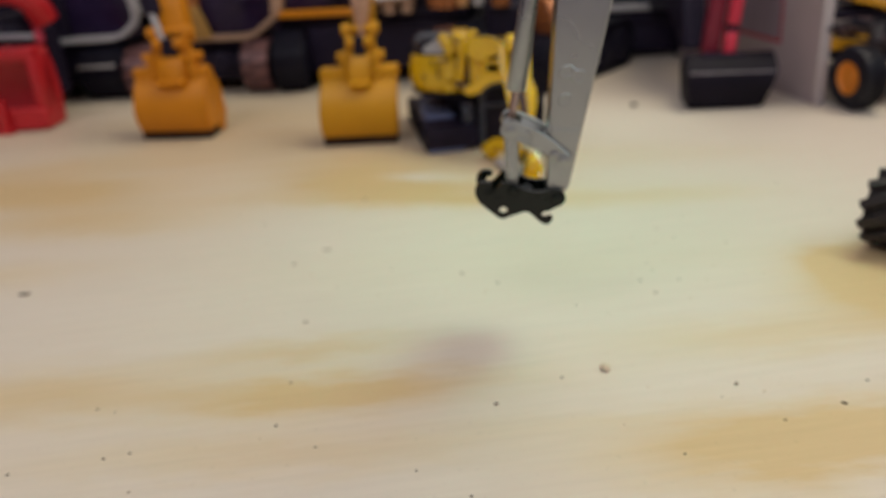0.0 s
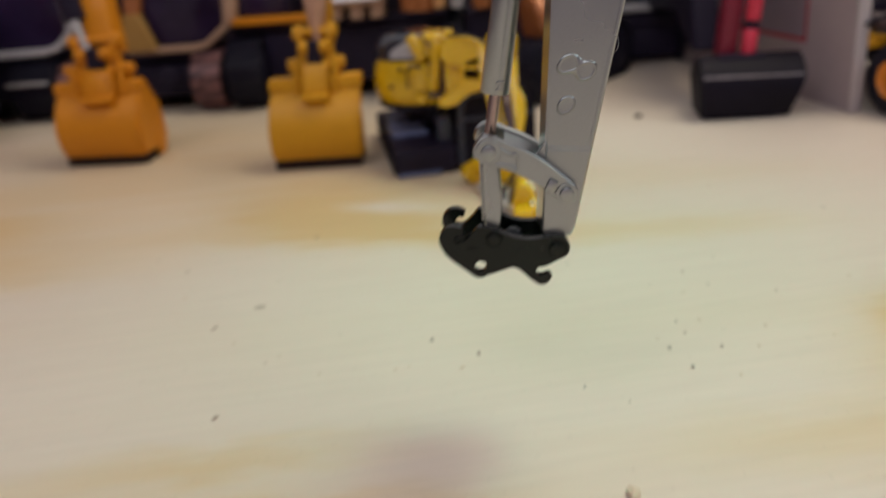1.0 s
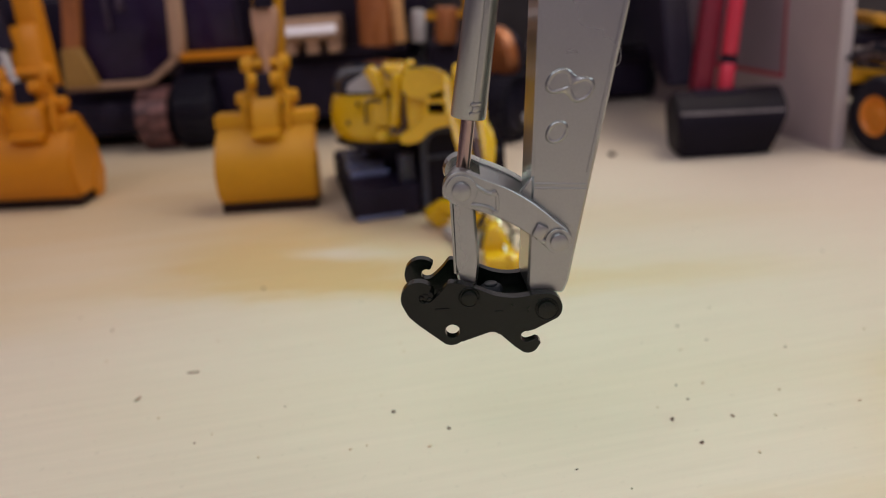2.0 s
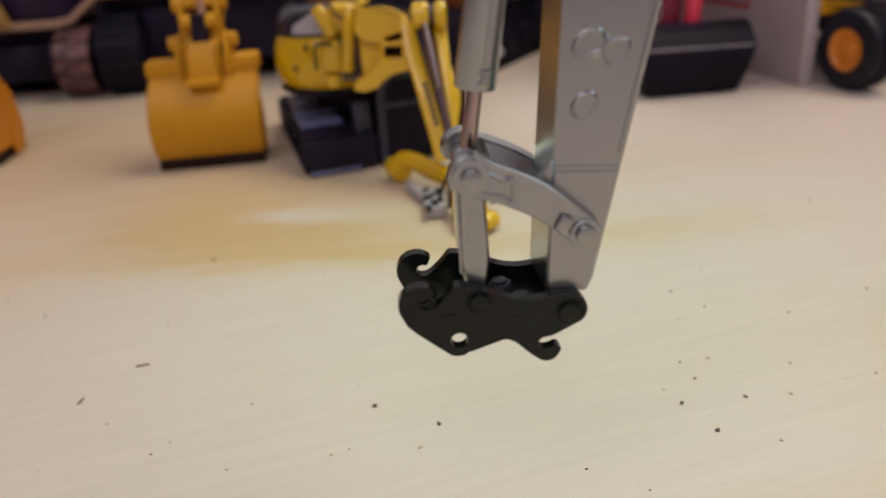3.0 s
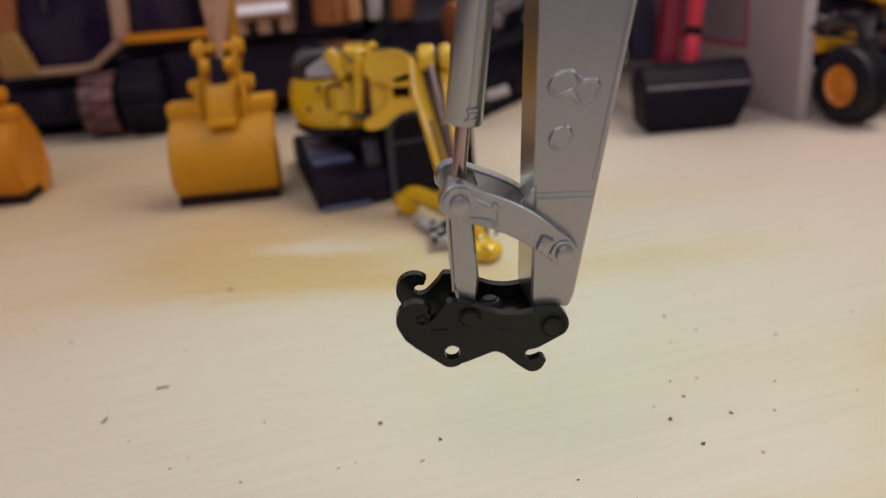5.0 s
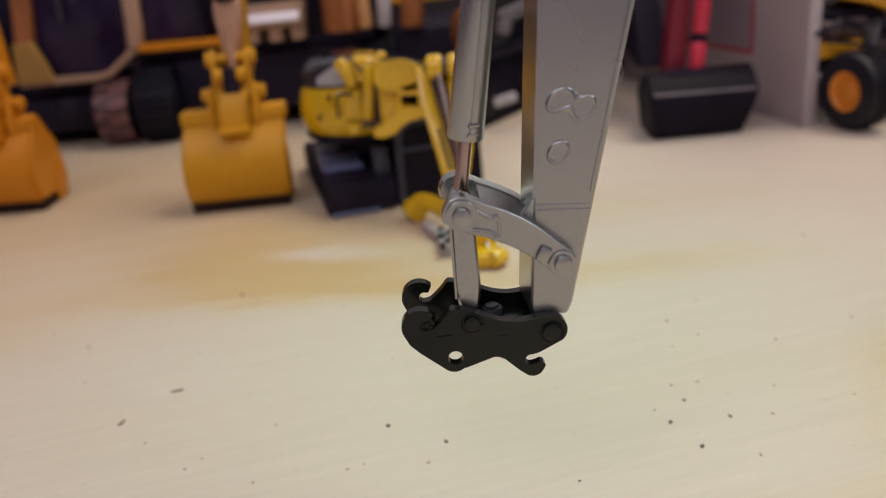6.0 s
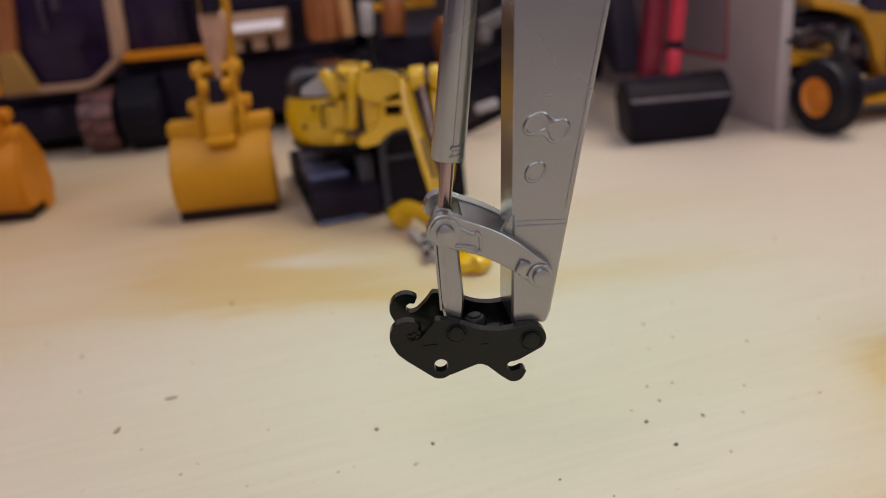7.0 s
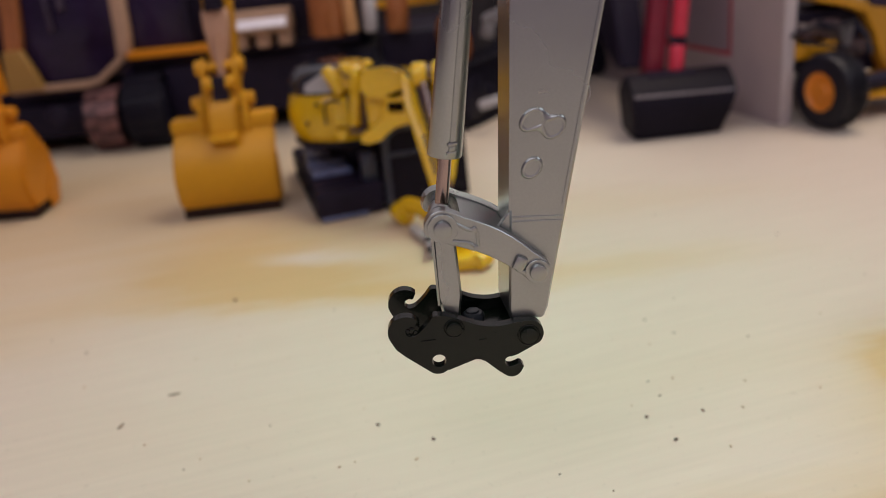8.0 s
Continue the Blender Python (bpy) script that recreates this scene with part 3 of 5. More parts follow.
def crawler_track(parent, x0, x1, y0, y1, h, material, shoe_material, m=None, pitch=6.0, name="crawler_track"):
    """A closed track belt round its rollers, with one shoe after another. Runs along y."""
    m = m or Matrix.Identity(4)
    r = h / 2
    xc, w = (x0 + x1) / 2, x1 - x0
    core = B()
    loop = arc(y0 + r, r, r - 2.2, 270, 90, 12) + arc(y1 - r, r, r - 2.2, 90, -90, 12)
    plate(core, loop, x0 + w * 0.12, x1 - w * 0.12, axis="x", bevel=0.4)
    for k in range(5):
        yy = y0 + r + (y1 - y0 - h) * k / 4
        rod(core, (x0 + w * 0.03, yy, r * 0.75), (x1 - w * 0.03, yy, r * 0.75), r * 0.42, seg=16, bevel=0.4)
    for yy in (y0 + r, y1 - r):
        rod(core, (x0 + w * 0.02, yy, r), (x1 - w * 0.02, yy, r), r * 0.72, seg=20, bevel=0.5)
    belt = part(name, moved(core, m), material, parent)
    straight = y1 - y0 - h
    total = 2 * straight + 2 * math.pi * (r - 0.8)
    n = max(12, int(total / pitch))
    b = B()
    box(b, -w / 2, w / 2, -pitch * 0.44, pitch * 0.44, -0.7, 0.7, 0.25, seg=1)
    box(b, -w / 2 + 0.4, w / 2 - 0.4, -pitch * 0.1, pitch * 0.16, 0.5, 1.5, 0.2, seg=1)
    me = None
    for i in range(n):
        s = total * i / n
        if s < straight:
            y, z, a = y0 + r + s, h - 0.8, 0
        elif s < straight + math.pi * (r - 0.8):
            t = (s - straight) / (r - 0.8)
            y, z, a = y1 - r + (r - 0.8) * math.sin(t), r + (r - 0.8) * math.cos(t), -math.degrees(t)
        elif s < 2 * straight + math.pi * (r - 0.8):
            y, z, a = y1 - r - (s - straight - math.pi * (r - 0.8)), 0.8, 180
        else:
            t = (s - 2 * straight - math.pi * (r - 0.8)) / (r - 0.8)
            y, z, a = y0 + r - (r - 0.8) * math.sin(t), r - (r - 0.8) * math.cos(t), 180 - math.degrees(t)
        mm = m @ place(xc, y, z, 0, a, 0)
        if me is None:
            ob = part("track_shoe", b, shoe_material, belt)
            me = ob.data
        else:
            ob = new("track_shoe", me)
            ob.parent = belt
        ob.matrix_basis = Matrix.LocRotScale(mm.translation * MM, mm.to_quaternion(), None)
    return belt


def taper(bm, rate):
    for v in bm.verts:
        v.co.x *= 1 - rate * max(0.0, v.co.y - 2)


def bucket_rig(parent, m, w, paint, stick_tilt=16, lean=0.0, ram_x=0.0, rig=1.0, draw_in=0.0085):
    """A digging bucket standing on its cutting edge, its back to the front, with ears, links, ram and stick."""
    h = w / 2
    curve = smooth_line(((0, 11.5, 41.5), (0, 6.5, 36.5), (0, 0.6, 29.5), (0, -3.0, 22), (0, -3.6, 15.5), (0, -2.0, 9.4), (0, 0.4, 5.6)), 4)
    bm = B()
    sheet(bm, [(p[1], p[2]) for p in curve], -h + 1.2, h - 1.2, -1.6)
    bucket = part("bucket", moved(bm, m), paint, parent)
    outline = [(p[1] - 0.5, p[2]) for p in curve] + [(8, 5.6), (24, 4.4), (30, 12), (27, 26), (14, 41.5)]
    for s in (-1, 1):
        bm = B()
        plate(bm, outline, s * h - 1.3 * (s > 0), s * h + 1.3 * (s < 0), axis="x", bevel=0.3)
        taper(bm, draw_in)
        part("side_plate", moved(bm, m), paint, bucket)
        bm = B()
        plate(bm, [(13, 1.0), (23, 1.0), (29, 11), (25, 20), (14, 10)], s * h + 0.8 * s, s * h - 0.2 * s, axis="x", bevel=0.2)
        taper(bm, draw_in)
        part("side_cutter", moved(bm, m), paint, bucket)
    bm = B()
    box(bm, -h, h, 3.4, 12.0, 36.2, 42.3, 1.1)
    part("top_bar", moved(bm, m), paint, bucket)
    bm = B()
    box(bm, -h + 1.0, h - 1.0, -1.0, 26, 0.1, 5.9, 0.4)
    for k in range(5):
        x = -h + 4 + (w - 8) * k / 4
        box(bm, x - 1.8, x + 1.8, 24, 31, 0.0, 2.2, 0.6)
    taper(bm, draw_in)
    part("cutting_edge", moved(bm, m), EDGEBROWN, bucket, "dark brown cutting edge with teeth")
    # ears and links
    m = m @ Matrix.Translation((2.6 if ram_x else 1.2, 2.0, -1.5)) @ Matrix.Diagonal((rig, 1, 1, 1))
    for s in (-1, 1):
        bm = B()
        ear = [(0.5, 34.5), (11, 36.5), (12, 43), (9, 51.5), (5.5, 53), (2.0, 51.5), (-0.6, 44)]
        plate(bm, ear, s * 9.6 - 1.2, s * 9.6 + 1.2, axis="x", bevel=0.35)
        part("ear", moved(bm, m), paint, bucket)
        bm = B()
        cheek = [(4.0, 47), (9, 46), (12, 62), (11, 67), (7.5, 67.5), (5, 63)]
        plate(bm, cheek, s * 7.2 - 1.1, s * 7.2 + 1.1, axis="x", bevel=0.35)
        part("link", moved(bm, m), paint, parent)
    bm = B()
    rod(bm, (-13, 5.8, 49.5), (13, 5.8, 49.5), 2.0, seg=20, bevel=0.35)
    for s in (-1, 1):
        rod(bm, (s * 11.0, 5.8, 49.5), (s * 13.6, 5.8, 49.5), 2.9, seg=20, bevel=0.5)
    part("bucket_pin", moved(bm, m), paint, parent)
    bm = B()
    rod(bm, (-10, 8.6, 63.5), (10, 8.6, 63.5), 2.2, seg=20, bevel=0.35)
    for s in (-1, 1):
        rod(bm, (s * 8.0, 8.6, 63.5), (s * 10.6, 8.6, 63.5), 3.2, seg=20, bevel=0.5)
    part("link_pin", moved(bm, m), paint, parent)
    bm = B()
    plate(bm, [(-2.6, 34.6), (8, 36), (9, 46), (7.5, 51), (2.0, 50), (-1.2, 46)], -6.0, 6.0, axis="x", bevel=0.7)
    part("adapter", moved(bm, m), paint, parent)
    for s in (-1, 1):
        bm = B()
        box(bm, s * 4.9 - 2.0, s * 4.9 + 2.0, 0.2, 6.5, 46, 60, 0.6, place(0, 0, 0, 0, -5))
        rod(bm, (s * 2.9, 3.0, 57.5), (s * 6.9, 3.0, 57.5), 2.8, seg=20, bevel=0.4)
        part("fork", moved(bm, m), paint, parent)
        bm = B()
        box(bm, s * 6.6 - 0.45, s * 6.6 + 0.45, -1.9, 3, 35.5, 50, 0.25)
        part("adapter_rib", moved(bm, m), paint, parent)
    bm = B()
    box(bm, -6.4, 6.4, -6.4, 3.5, 34.2, 37.0, 0.7)
    part("adapter_lip", moved(bm, m), paint, parent)
    # charcoal block stands for the shade in the hole between the forks
    bm = B()
    box(bm, -3.4, 3.4, 2.0, 8.0, 49, 60, 0.4)
    part("fork_shade", moved(bm, m), DARKBODY, parent)
    k = m @ place(1.0, 7.5, 60, 0, -stick_tilt, lean)
    bm = B()
    box(bm, -6.2 - min(ram_x, 0) * 0.7, 6.2, 5.0, 13.5, -2, 120, 0.8)
    part("stick", moved(bm, k), paint, parent)
    if ram_x:
        bm = B()
        plate(bm, [(-4.6, -6), (5.6, -6), (6.4, 18), (6.2, 26), (-3.0, 26), (-5.0, 12)], 0.8, 5.4, bevel=0.8)
        part("clevis_block", moved(bm, k), paint, parent)
    else:
        bm = B()
        plate(bm, [(-1.6, -3), (1.6, -3), (5.6, 20), (5.6, 27), (-5.6, 27), (-5.6, 20)], -1.0, 5.2, bevel=0.8)
        part("rod_clevis", moved(bm, k), TAN, parent, "tan worn rod clevis")
    bm = B()
    rod(bm, (ram_x * 0.55, -1.2, -6), (ram_x, -1.6, 16), 1.5, seg=18)
    part("ram_rod", moved(bm, k), GREYWHITE if ram_x else TAN, parent, "pale worn ram rod")
    bm = B()
    rod(bm, (ram_x, 0.6, 15 if ram_x else 26), (ram_x * 1.9, -1.2, 90), 4.4, seg=22, bevel=0.4)
    part("ram_barrel", moved(bm, k), DARKBODY, parent)
    return bucket


def bar(bm, pts, w, d):
    """A flat frame bar along points (x, z), w wide and from y = d[0] to d[1]."""
    left, right = [], []
    P = [Vector(p) for p in pts]
    for i, p in enumerate(P):
        t = (P[min(i + 1, len(P) - 1)] - P[max(i - 1, 0)]).normalized()
        n = Vector((-t.y, t.x)) * w / 2
        left.append(tuple(p + n))
        right.append(tuple(p - n))
    return plate(bm, left + right[::-1], d[0], d[1], bevel=min(w, d[1] - d[0]) * 0.18)


STREAKPURPLE = mat("dull_purple_streak", (0.07, 0.05, 0.09), 0.4, 0.0, 0.25, 300, 0.2)


def large_excavator_ochre():
    """Behind the left-hand digging bucket: cab with cream frame, brown worn tracks."""
    X, Y = -159, 710
    t = thing("toy_excavator", X, Y, 0, 0, "ochre yellow model excavator with brown worn tracks, bucket resting on plywood", "toy excavator", "large excavators")
    o = Matrix.Translation((-X, -Y, 0))
    crawler_track(t, -123, -103, 628, 800, 38, TRACKBLACK, RUST, o, 9.5)
    crawler_track(t, -215, -195, 628, 800, 38, TRACKBLACK, RUST, o, 9.5)
    bm = B()
    box(bm, -195, -123, 650, 780, 9, 30, 2)
    box(bm, -205, -100, 660, 790, 30, 41, 2)
    part("undercarriage", moved(bm, o), DARKBODY, t)
    bm = B()
    box(bm, -212, -96, 690, 800, 41, 95, 3)
    house = part("house", moved(bm, o), DARKBODY, t)
    # cab
    bm = B()
    bar(bm, ((-168, 42), (-122, 41.5), (-113, 43), (-101, 51.5), (-94, 57)), 4.2, (642, 648))
    cab = part("cab_sill", moved(bm, o), CREAM, t)
    bm = B()
    bar(bm, ((-95, 54), (-93, 70), (-90, 110)), 9, (642, 650))
    part("cab_pillar", moved(bm, o), CREAM, cab)
    bm = B()
    bar(bm, ((-161, 60), (-157, 80), (-152, 112)), 11, (643, 650))
    part("cab_pillar", moved(bm, o), COPPER, cab, "brown shaded cab pillar")
    bm = B()
    plate(bm, [(-168, 42), (-146, 42), (-150, 55), (-154, 66), (-165, 66)], 640, 646, bevel=0.6)
    part("step_panel", moved(bm, o), DULLYELLOW, cab, "dull ochre step panel")
    bm = B()
    box(bm, -160, -94, 649, 652, 44, 112, 0.5)
    part("windscreen", moved(bm, o), GLASS, cab, "dark tinted windscreen")
    bm = B()
    box(bm, -165, -88, 652, 700, 44, 112, 1)
    part("cab_shell", moved(bm, o), DARKBODY, cab)
    # dull purple bars painted as upright reflections in the windscreen
    bm = B()
    box(bm, -136, -133.5, 646, 649, 75, 108, 0.4)
    box(bm, -128, -124, 646, 649, 86, 108, 0.4)
    part("window_streak", moved(bm, o), STREAKPURPLE, cab)
    bucket_rig(t, o @ place(-130.5, 511.5, 0, -4.5) @ Matrix.Diagonal((1, 1, 1.03, 1)), 48, YELLOW_WARM, 14, -7, -6.5, 1.4, 0.0045)
    bm = B()
    rod(bm, (-143, 640, 26), (-138, 632, 26), 6, seg=20, bevel=0.6)
    part("tow_eye", moved(bm, o), DARKBODY, t)
    return t


def large_excavator_middle():
    """Behind the middle digging bucket: black tracks, yellow sill, step plate with a painted glint."""
    X, Y = -20, 710
    t = thing("toy_excavator", X, Y, 0, 0, "ochre yellow model excavator with black tracks, bucket resting on plywood", "toy excavator", "large excavators")
    o = Matrix.Translation((-X, -Y, 0))
    crawler_track(t, -97, -74, 622, 800, 44, TRACKBLACK, TRACKBLACK, o)
    crawler_track(t, 36, 58, 622, 800, 44, TRACKBLACK, TRACKBLACK, o)
    bm = B()
    box(bm, -74, 36, 645, 780, 12, 46, 2)
    box(bm, -90, 48, 650, 790, 46, 53, 2)
    part("undercarriage", moved(bm, o), DARKBODY, t)
    bm = B()
    bar(bm, ((-92, 56), (-50, 55.5), (-30, 54.5)), 4.4, (638, 650))
    sill = part("house_sill", moved(bm, o), YELLOW_WARM, t)
    bm = B()
    box(bm, -90, 60, 652, 800, 53, 110, 2)
    part("house", moved(bm, o), DARKBODY, t)
    bm = B()
    box(bm, -88, -56, 648, 651, 58.5, 108, 0.5)
    part("window", moved(bm, o), GLASS, t, "dark tinted side window")
    bm = B()
    bar(bm, ((-54, 58), (-53, 110)), 4, (644, 650))
    part("pillar", moved(bm, o), DARKBODY, t)
    bm = B()
    box(bm, -27, 10, 628, 648, 61, 74, 1.2)
    for x in (-22, -8, 5):
        box(bm, x - 4, x + 4, 630, 648, 53, 62, 1.0)
    part("step_box", moved(bm, o), CREAM, t)
    # the plate's glint is put into its white colour
    bm = B()
    box(bm, -16, 16, -1.0, 1.0, -3.2, 3.2, 0.5, place(-8, 626.2, 67, 0, -42))
    part("step_plate", moved(bm, o), GLINTWHITE, t, "step plate in a white that stands for its glint")
    bucket_rig(t, o @ place(-9.0, 479.5, 0, 0) @ Matrix(((0.985, 0, 0.050, 0), (0, 1, 0, 0), (0, 0, 1.02, 0), (0, 0, 0, 1))), 45.5, YELLOW, 12, -1.5)
    return t


def grey_excavator():
    """Dark excavator with a light grey cab frame, at the end of the row."""
    X, Y = -240, 700
    t = thing("toy_excavator", X, Y, 0, 0, "charcoal model excavator with light grey cab frame and black tracks", "toy excavator", "large excavators")
    o = Matrix.Translation((-X, -Y, 0))
    crawler_track(t, -252, -218, 632, 780, 42, TRACKBLACK, TRACKBLACK, o)
    crawler_track(t, -365, -331, 632, 780, 42, TRACKBLACK, TRACKBLACK, o)
    bm = B()
    box(bm, -331, -252, 650, 770, 12, 40, 2)
    box(bm, -350, -219, 655, 780, 40, 47, 1.5)
    part("undercarriage", moved(bm, o), DARKBODY, t)
    bm = B()
    box(bm, -251, -222, 630, 632.5, 26.5, 28.5, 0.4)
    part("track_step", moved(bm, o), GREYWHITE, t)
    bm = B()
    bar(bm, ((-280, 46), (-224, 46.5), (-214, 49), (-205, 56), (-200, 66)), 4.5, (640, 648))
    cab = part("cab_sill", moved(bm, o), GREYWHITE, t)
    bm = B()
    bar(bm, ((-201, 62), (-203, 80), (-205, 105)), 8, (640, 649))
    part("cab_pillar", moved(bm, o), GREYWHITE, cab)
    bm = B()
    bar(bm, ((-262, 46), (-260, 105)), 6, (642, 649))
    part("cab_pillar", moved(bm, o), DARKBODY, cab)
    bm = B()
    box(bm, -262, -203, 649, 652, 48, 105, 0.5)
    part("windscreen", moved(bm, o), GLASS, cab, "dark tinted windscreen")
    bm = B()
    box(bm, -350, -219, 652, 780, 47, 105, 2)
    part("house", moved(bm, o), DARKBODY, t)
    return t


def red_loader():
    X, Y = -258, 575
    t = thing("toy_loader", X, Y, 0, 0, "red toy loader with open scoop bucket standing on plywood", "toy loader")
    o = Matrix.Translation((-X, -Y, 0))
    prof = smooth_line(((0, -16, 1.5), (0, -2, 2.0), (0, 6, 8), (0, 9, 22), (0, 7, 40), (0, 3, 52)), 4)
    bm = B()
    sheet(bm, [(p[1], p[2]) for p in prof], -38, 19, 2.0)
    scoop = part("scoop", moved(bm, o @ place(-258, 567, 0, 3)), RED, t)
    for s in (-38, 19):
        bm = B()
        plate(bm, [(-16, 1.0), (9, 1.0), (12, 24), (9, 42), (5, 53), (0, 53), (-6, 28)], s - 1.5, s + 1.5, axis="x", bevel=0.5)
        part("scoop_side", moved(bm, o @ place(-258, 567, 0, 3)), RED, scoop)
    bm = B()
    box(bm, -39, 20, -15, 5.5, 46.5, 54.5, 1.6)
    plate(bm, [(-39, 1), (20.5, 1), (21.5, 12), (19.5, 16), (-39, 16)], -18.5, -14.5, bevel=1.2)
    box(bm, 13.5, 20.5, -15, 4, 14, 50, 2.0)
    part("scoop_rim", moved(bm, o @ place(-258, 567, 0, 3)), RED, scoop)
    bm = B()
    box(bm, -25, -10, -8, 2, 0.0, 3.0, 0.8)
    box(bm, -19, -13, -7, 0, 2, 23, 1.2)
    part("clamp", moved(bm, o @ place(-250, 553, 0, 12)), RED, t)
    bm = B()
    sweep(bm, smooth_line(((-306, 592, 62), (-297, 588, 76), (-280, 584, 88), (-262, 584, 90), (-249, 588, 82), (-246, 594, 68)), 5), 9.5, 16)
    part("lift_arm", moved(bm, o), RED, t)
    bm = B()
    sweep(bm, smooth_line(((-262, 600, 84), (-253, 594, 70), (-250, 588, 54)), 5), 3.2, 12)
    part("tilt_arm", moved(bm, o), PINKRED, t)
    bm = B()
    rod(bm, (-300, 586, 60), (-252, 586, 58), 2.2, seg=18, bevel=0.3)
    part("cross_rod", moved(bm, o), GREYWHITE, t, "pale metal cross rod")
    for x in (-256, -248):
        bm = B()
        rod(bm, (x, 566, 57), (x, 572, 57), 1.8, seg=14, bevel=0.3)
        part("rim_bolt", moved(bm, o), DARKBODY, t)
    bm = B()
    rod(bm, (-281, 596, 58), (-262, 610, 60), 15, seg=28, bevel=2)
    box(bm, -330, -255, 606, 626, 12, 62, 3)
    part("front_body", moved(bm, o), DARKBODY, t)
    for x in (-322, -272):
        bm = B()
        rod(bm, (x - 8, 612, 15), (x + 8, 612, 15), 15, seg=30, bevel=2)
        part("wheel", moved(bm, o), RUBBER, t)
    return t


def tyre_mesh(bm, R, w, lugs, lug_h, m):
    """A tyre: rounded carcass with slanted lugs."""
    prof = [(-w * 0.5, R * 0.52), (-w * 0.5, R * 0.8), (-w * 0.44, R * 0.93), (-w * 0.3, R - lug_h), (w * 0.3, R - lug_h), (w * 0.44, R * 0.93), (w * 0.5, R * 0.8), (w * 0.5, R * 0.52)]
    n = 40
    rings = [[bm.verts.new(m @ Vector((x, r * math.cos(2 * math.pi * i / n), r * math.sin(2 * math.pi * i / n)))) for x, r in prof] for i in range(n)]
    k = len(prof)
    for i in range(n):
        a, b = rings[i], rings[(i + 1) % n]
        for j in range(k):
            bm.faces.new((a[j], a[(j + 1) % k], b[(j + 1) % k], b[j]))
    return bm


def wheel(parent, m, R, w, hub, lugs=18, lug_h=1.2, long_lugs=False, rubber=RUBBER):
    """Wheel whose axle lies along local x, hub face at minus x."""
    bm = tyre_mesh(B(), R, w, lugs, lug_h, m)
    tyre = part("tyre", bm, rubber, parent)
    if lugs == 0:
        bm = B()
        for k in range(5):
            sweep(bm, [m @ Vector((w * (-0.24 + 0.12 * k), (R + 0.02) * math.cos(2 * math.pi * i / 36), (R + 0.02) * math.sin(2 * math.pi * i / 36))) for i in range(36)], 0.28, 6, closed=True)
        part("tread_rib", bm, RUBBER, tyre)
    b = B()
    L = w * (0.30 if not long_lugs else 0.34)
    box(b, -L, L, -R * (0.115 if long_lugs else 0.055), R * (0.115 if long_lugs else 0.055), -lug_h, lug_h * (0.35 if long_lugs else 0.5), 0.3, Matrix.Rotation(radians(28 if long_lugs else 18), 4, "Z"), seg=1)
    me = None
    for i in range(lugs):
        for s in (-1, 1):
            a = 360.0 * (i + (0.5 if s > 0 else 0)) / lugs
            mm = m @ Matrix.Rotation(radians(a), 4, "X") @ Matrix.Translation((s * w * 0.24, 0, R - lug_h * 0.4)) @ (Matrix.Rotation(radians(180 if s > 0 else 0), 4, "Z"))
            if me is None:
                ob = part("tread_lug", b, rubber, tyre)
                me = ob.data
            else:
                ob = new("tread_lug", me)
                ob.parent = tyre
            ob.matrix_basis = Matrix.LocRotScale(mm.translation * MM, mm.to_quaternion(), None)
    bm = B()
    for s in (-1, 1):
        dish = [(0.40, 0.58), (0.47, 0.57), (0.485, 0.53), (0.46, 0.50), (0.36, 0.44), (0.345, 0.30), (0.36, 0.20), (0.43, 0.16), (0.44, 0.0)]
        rows = []
        for a, r in dish:
            rows.append([bm.verts.new((s * w * a, R * r * math.cos(2 * math.pi * i / 36), R * r * math.sin(2 * math.pi * i / 36))) for i in range(36)] if r else bm.verts.new((s * w * a, 0, 0)))
        for A, C in zip(rows, rows[1:]):
            for i in range(36):
                if isinstance(C, list):
                    bm.faces.new((A[i], A[(i + 1) % 36], C[(i + 1) % 36], C[i]))
                else:
                    bm.faces.new((A[i], A[(i + 1) % 36], C))
    rod(bm, (-w * 0.33, 0, 0), (w * 0.33, 0, 0), R * 0.3, seg=20)
    part("rim", moved(bm, m), hub, tyre, "orange-yellow wheel rim" if hub is ORANGE else "")
    return tyre


# black plastic with its bluish sheen put into the base colour
BLUESHEEN = mat("blue_sheen_plastic", (0.15, 0.18, 0.31), 0.22, 0.0, 0.25, 300, 0.2)
mat_engine = mat("dark_engine_plastic", (0.10, 0.060, 0.065), 0.45, 0.0, 0.3, 200, 0.3)


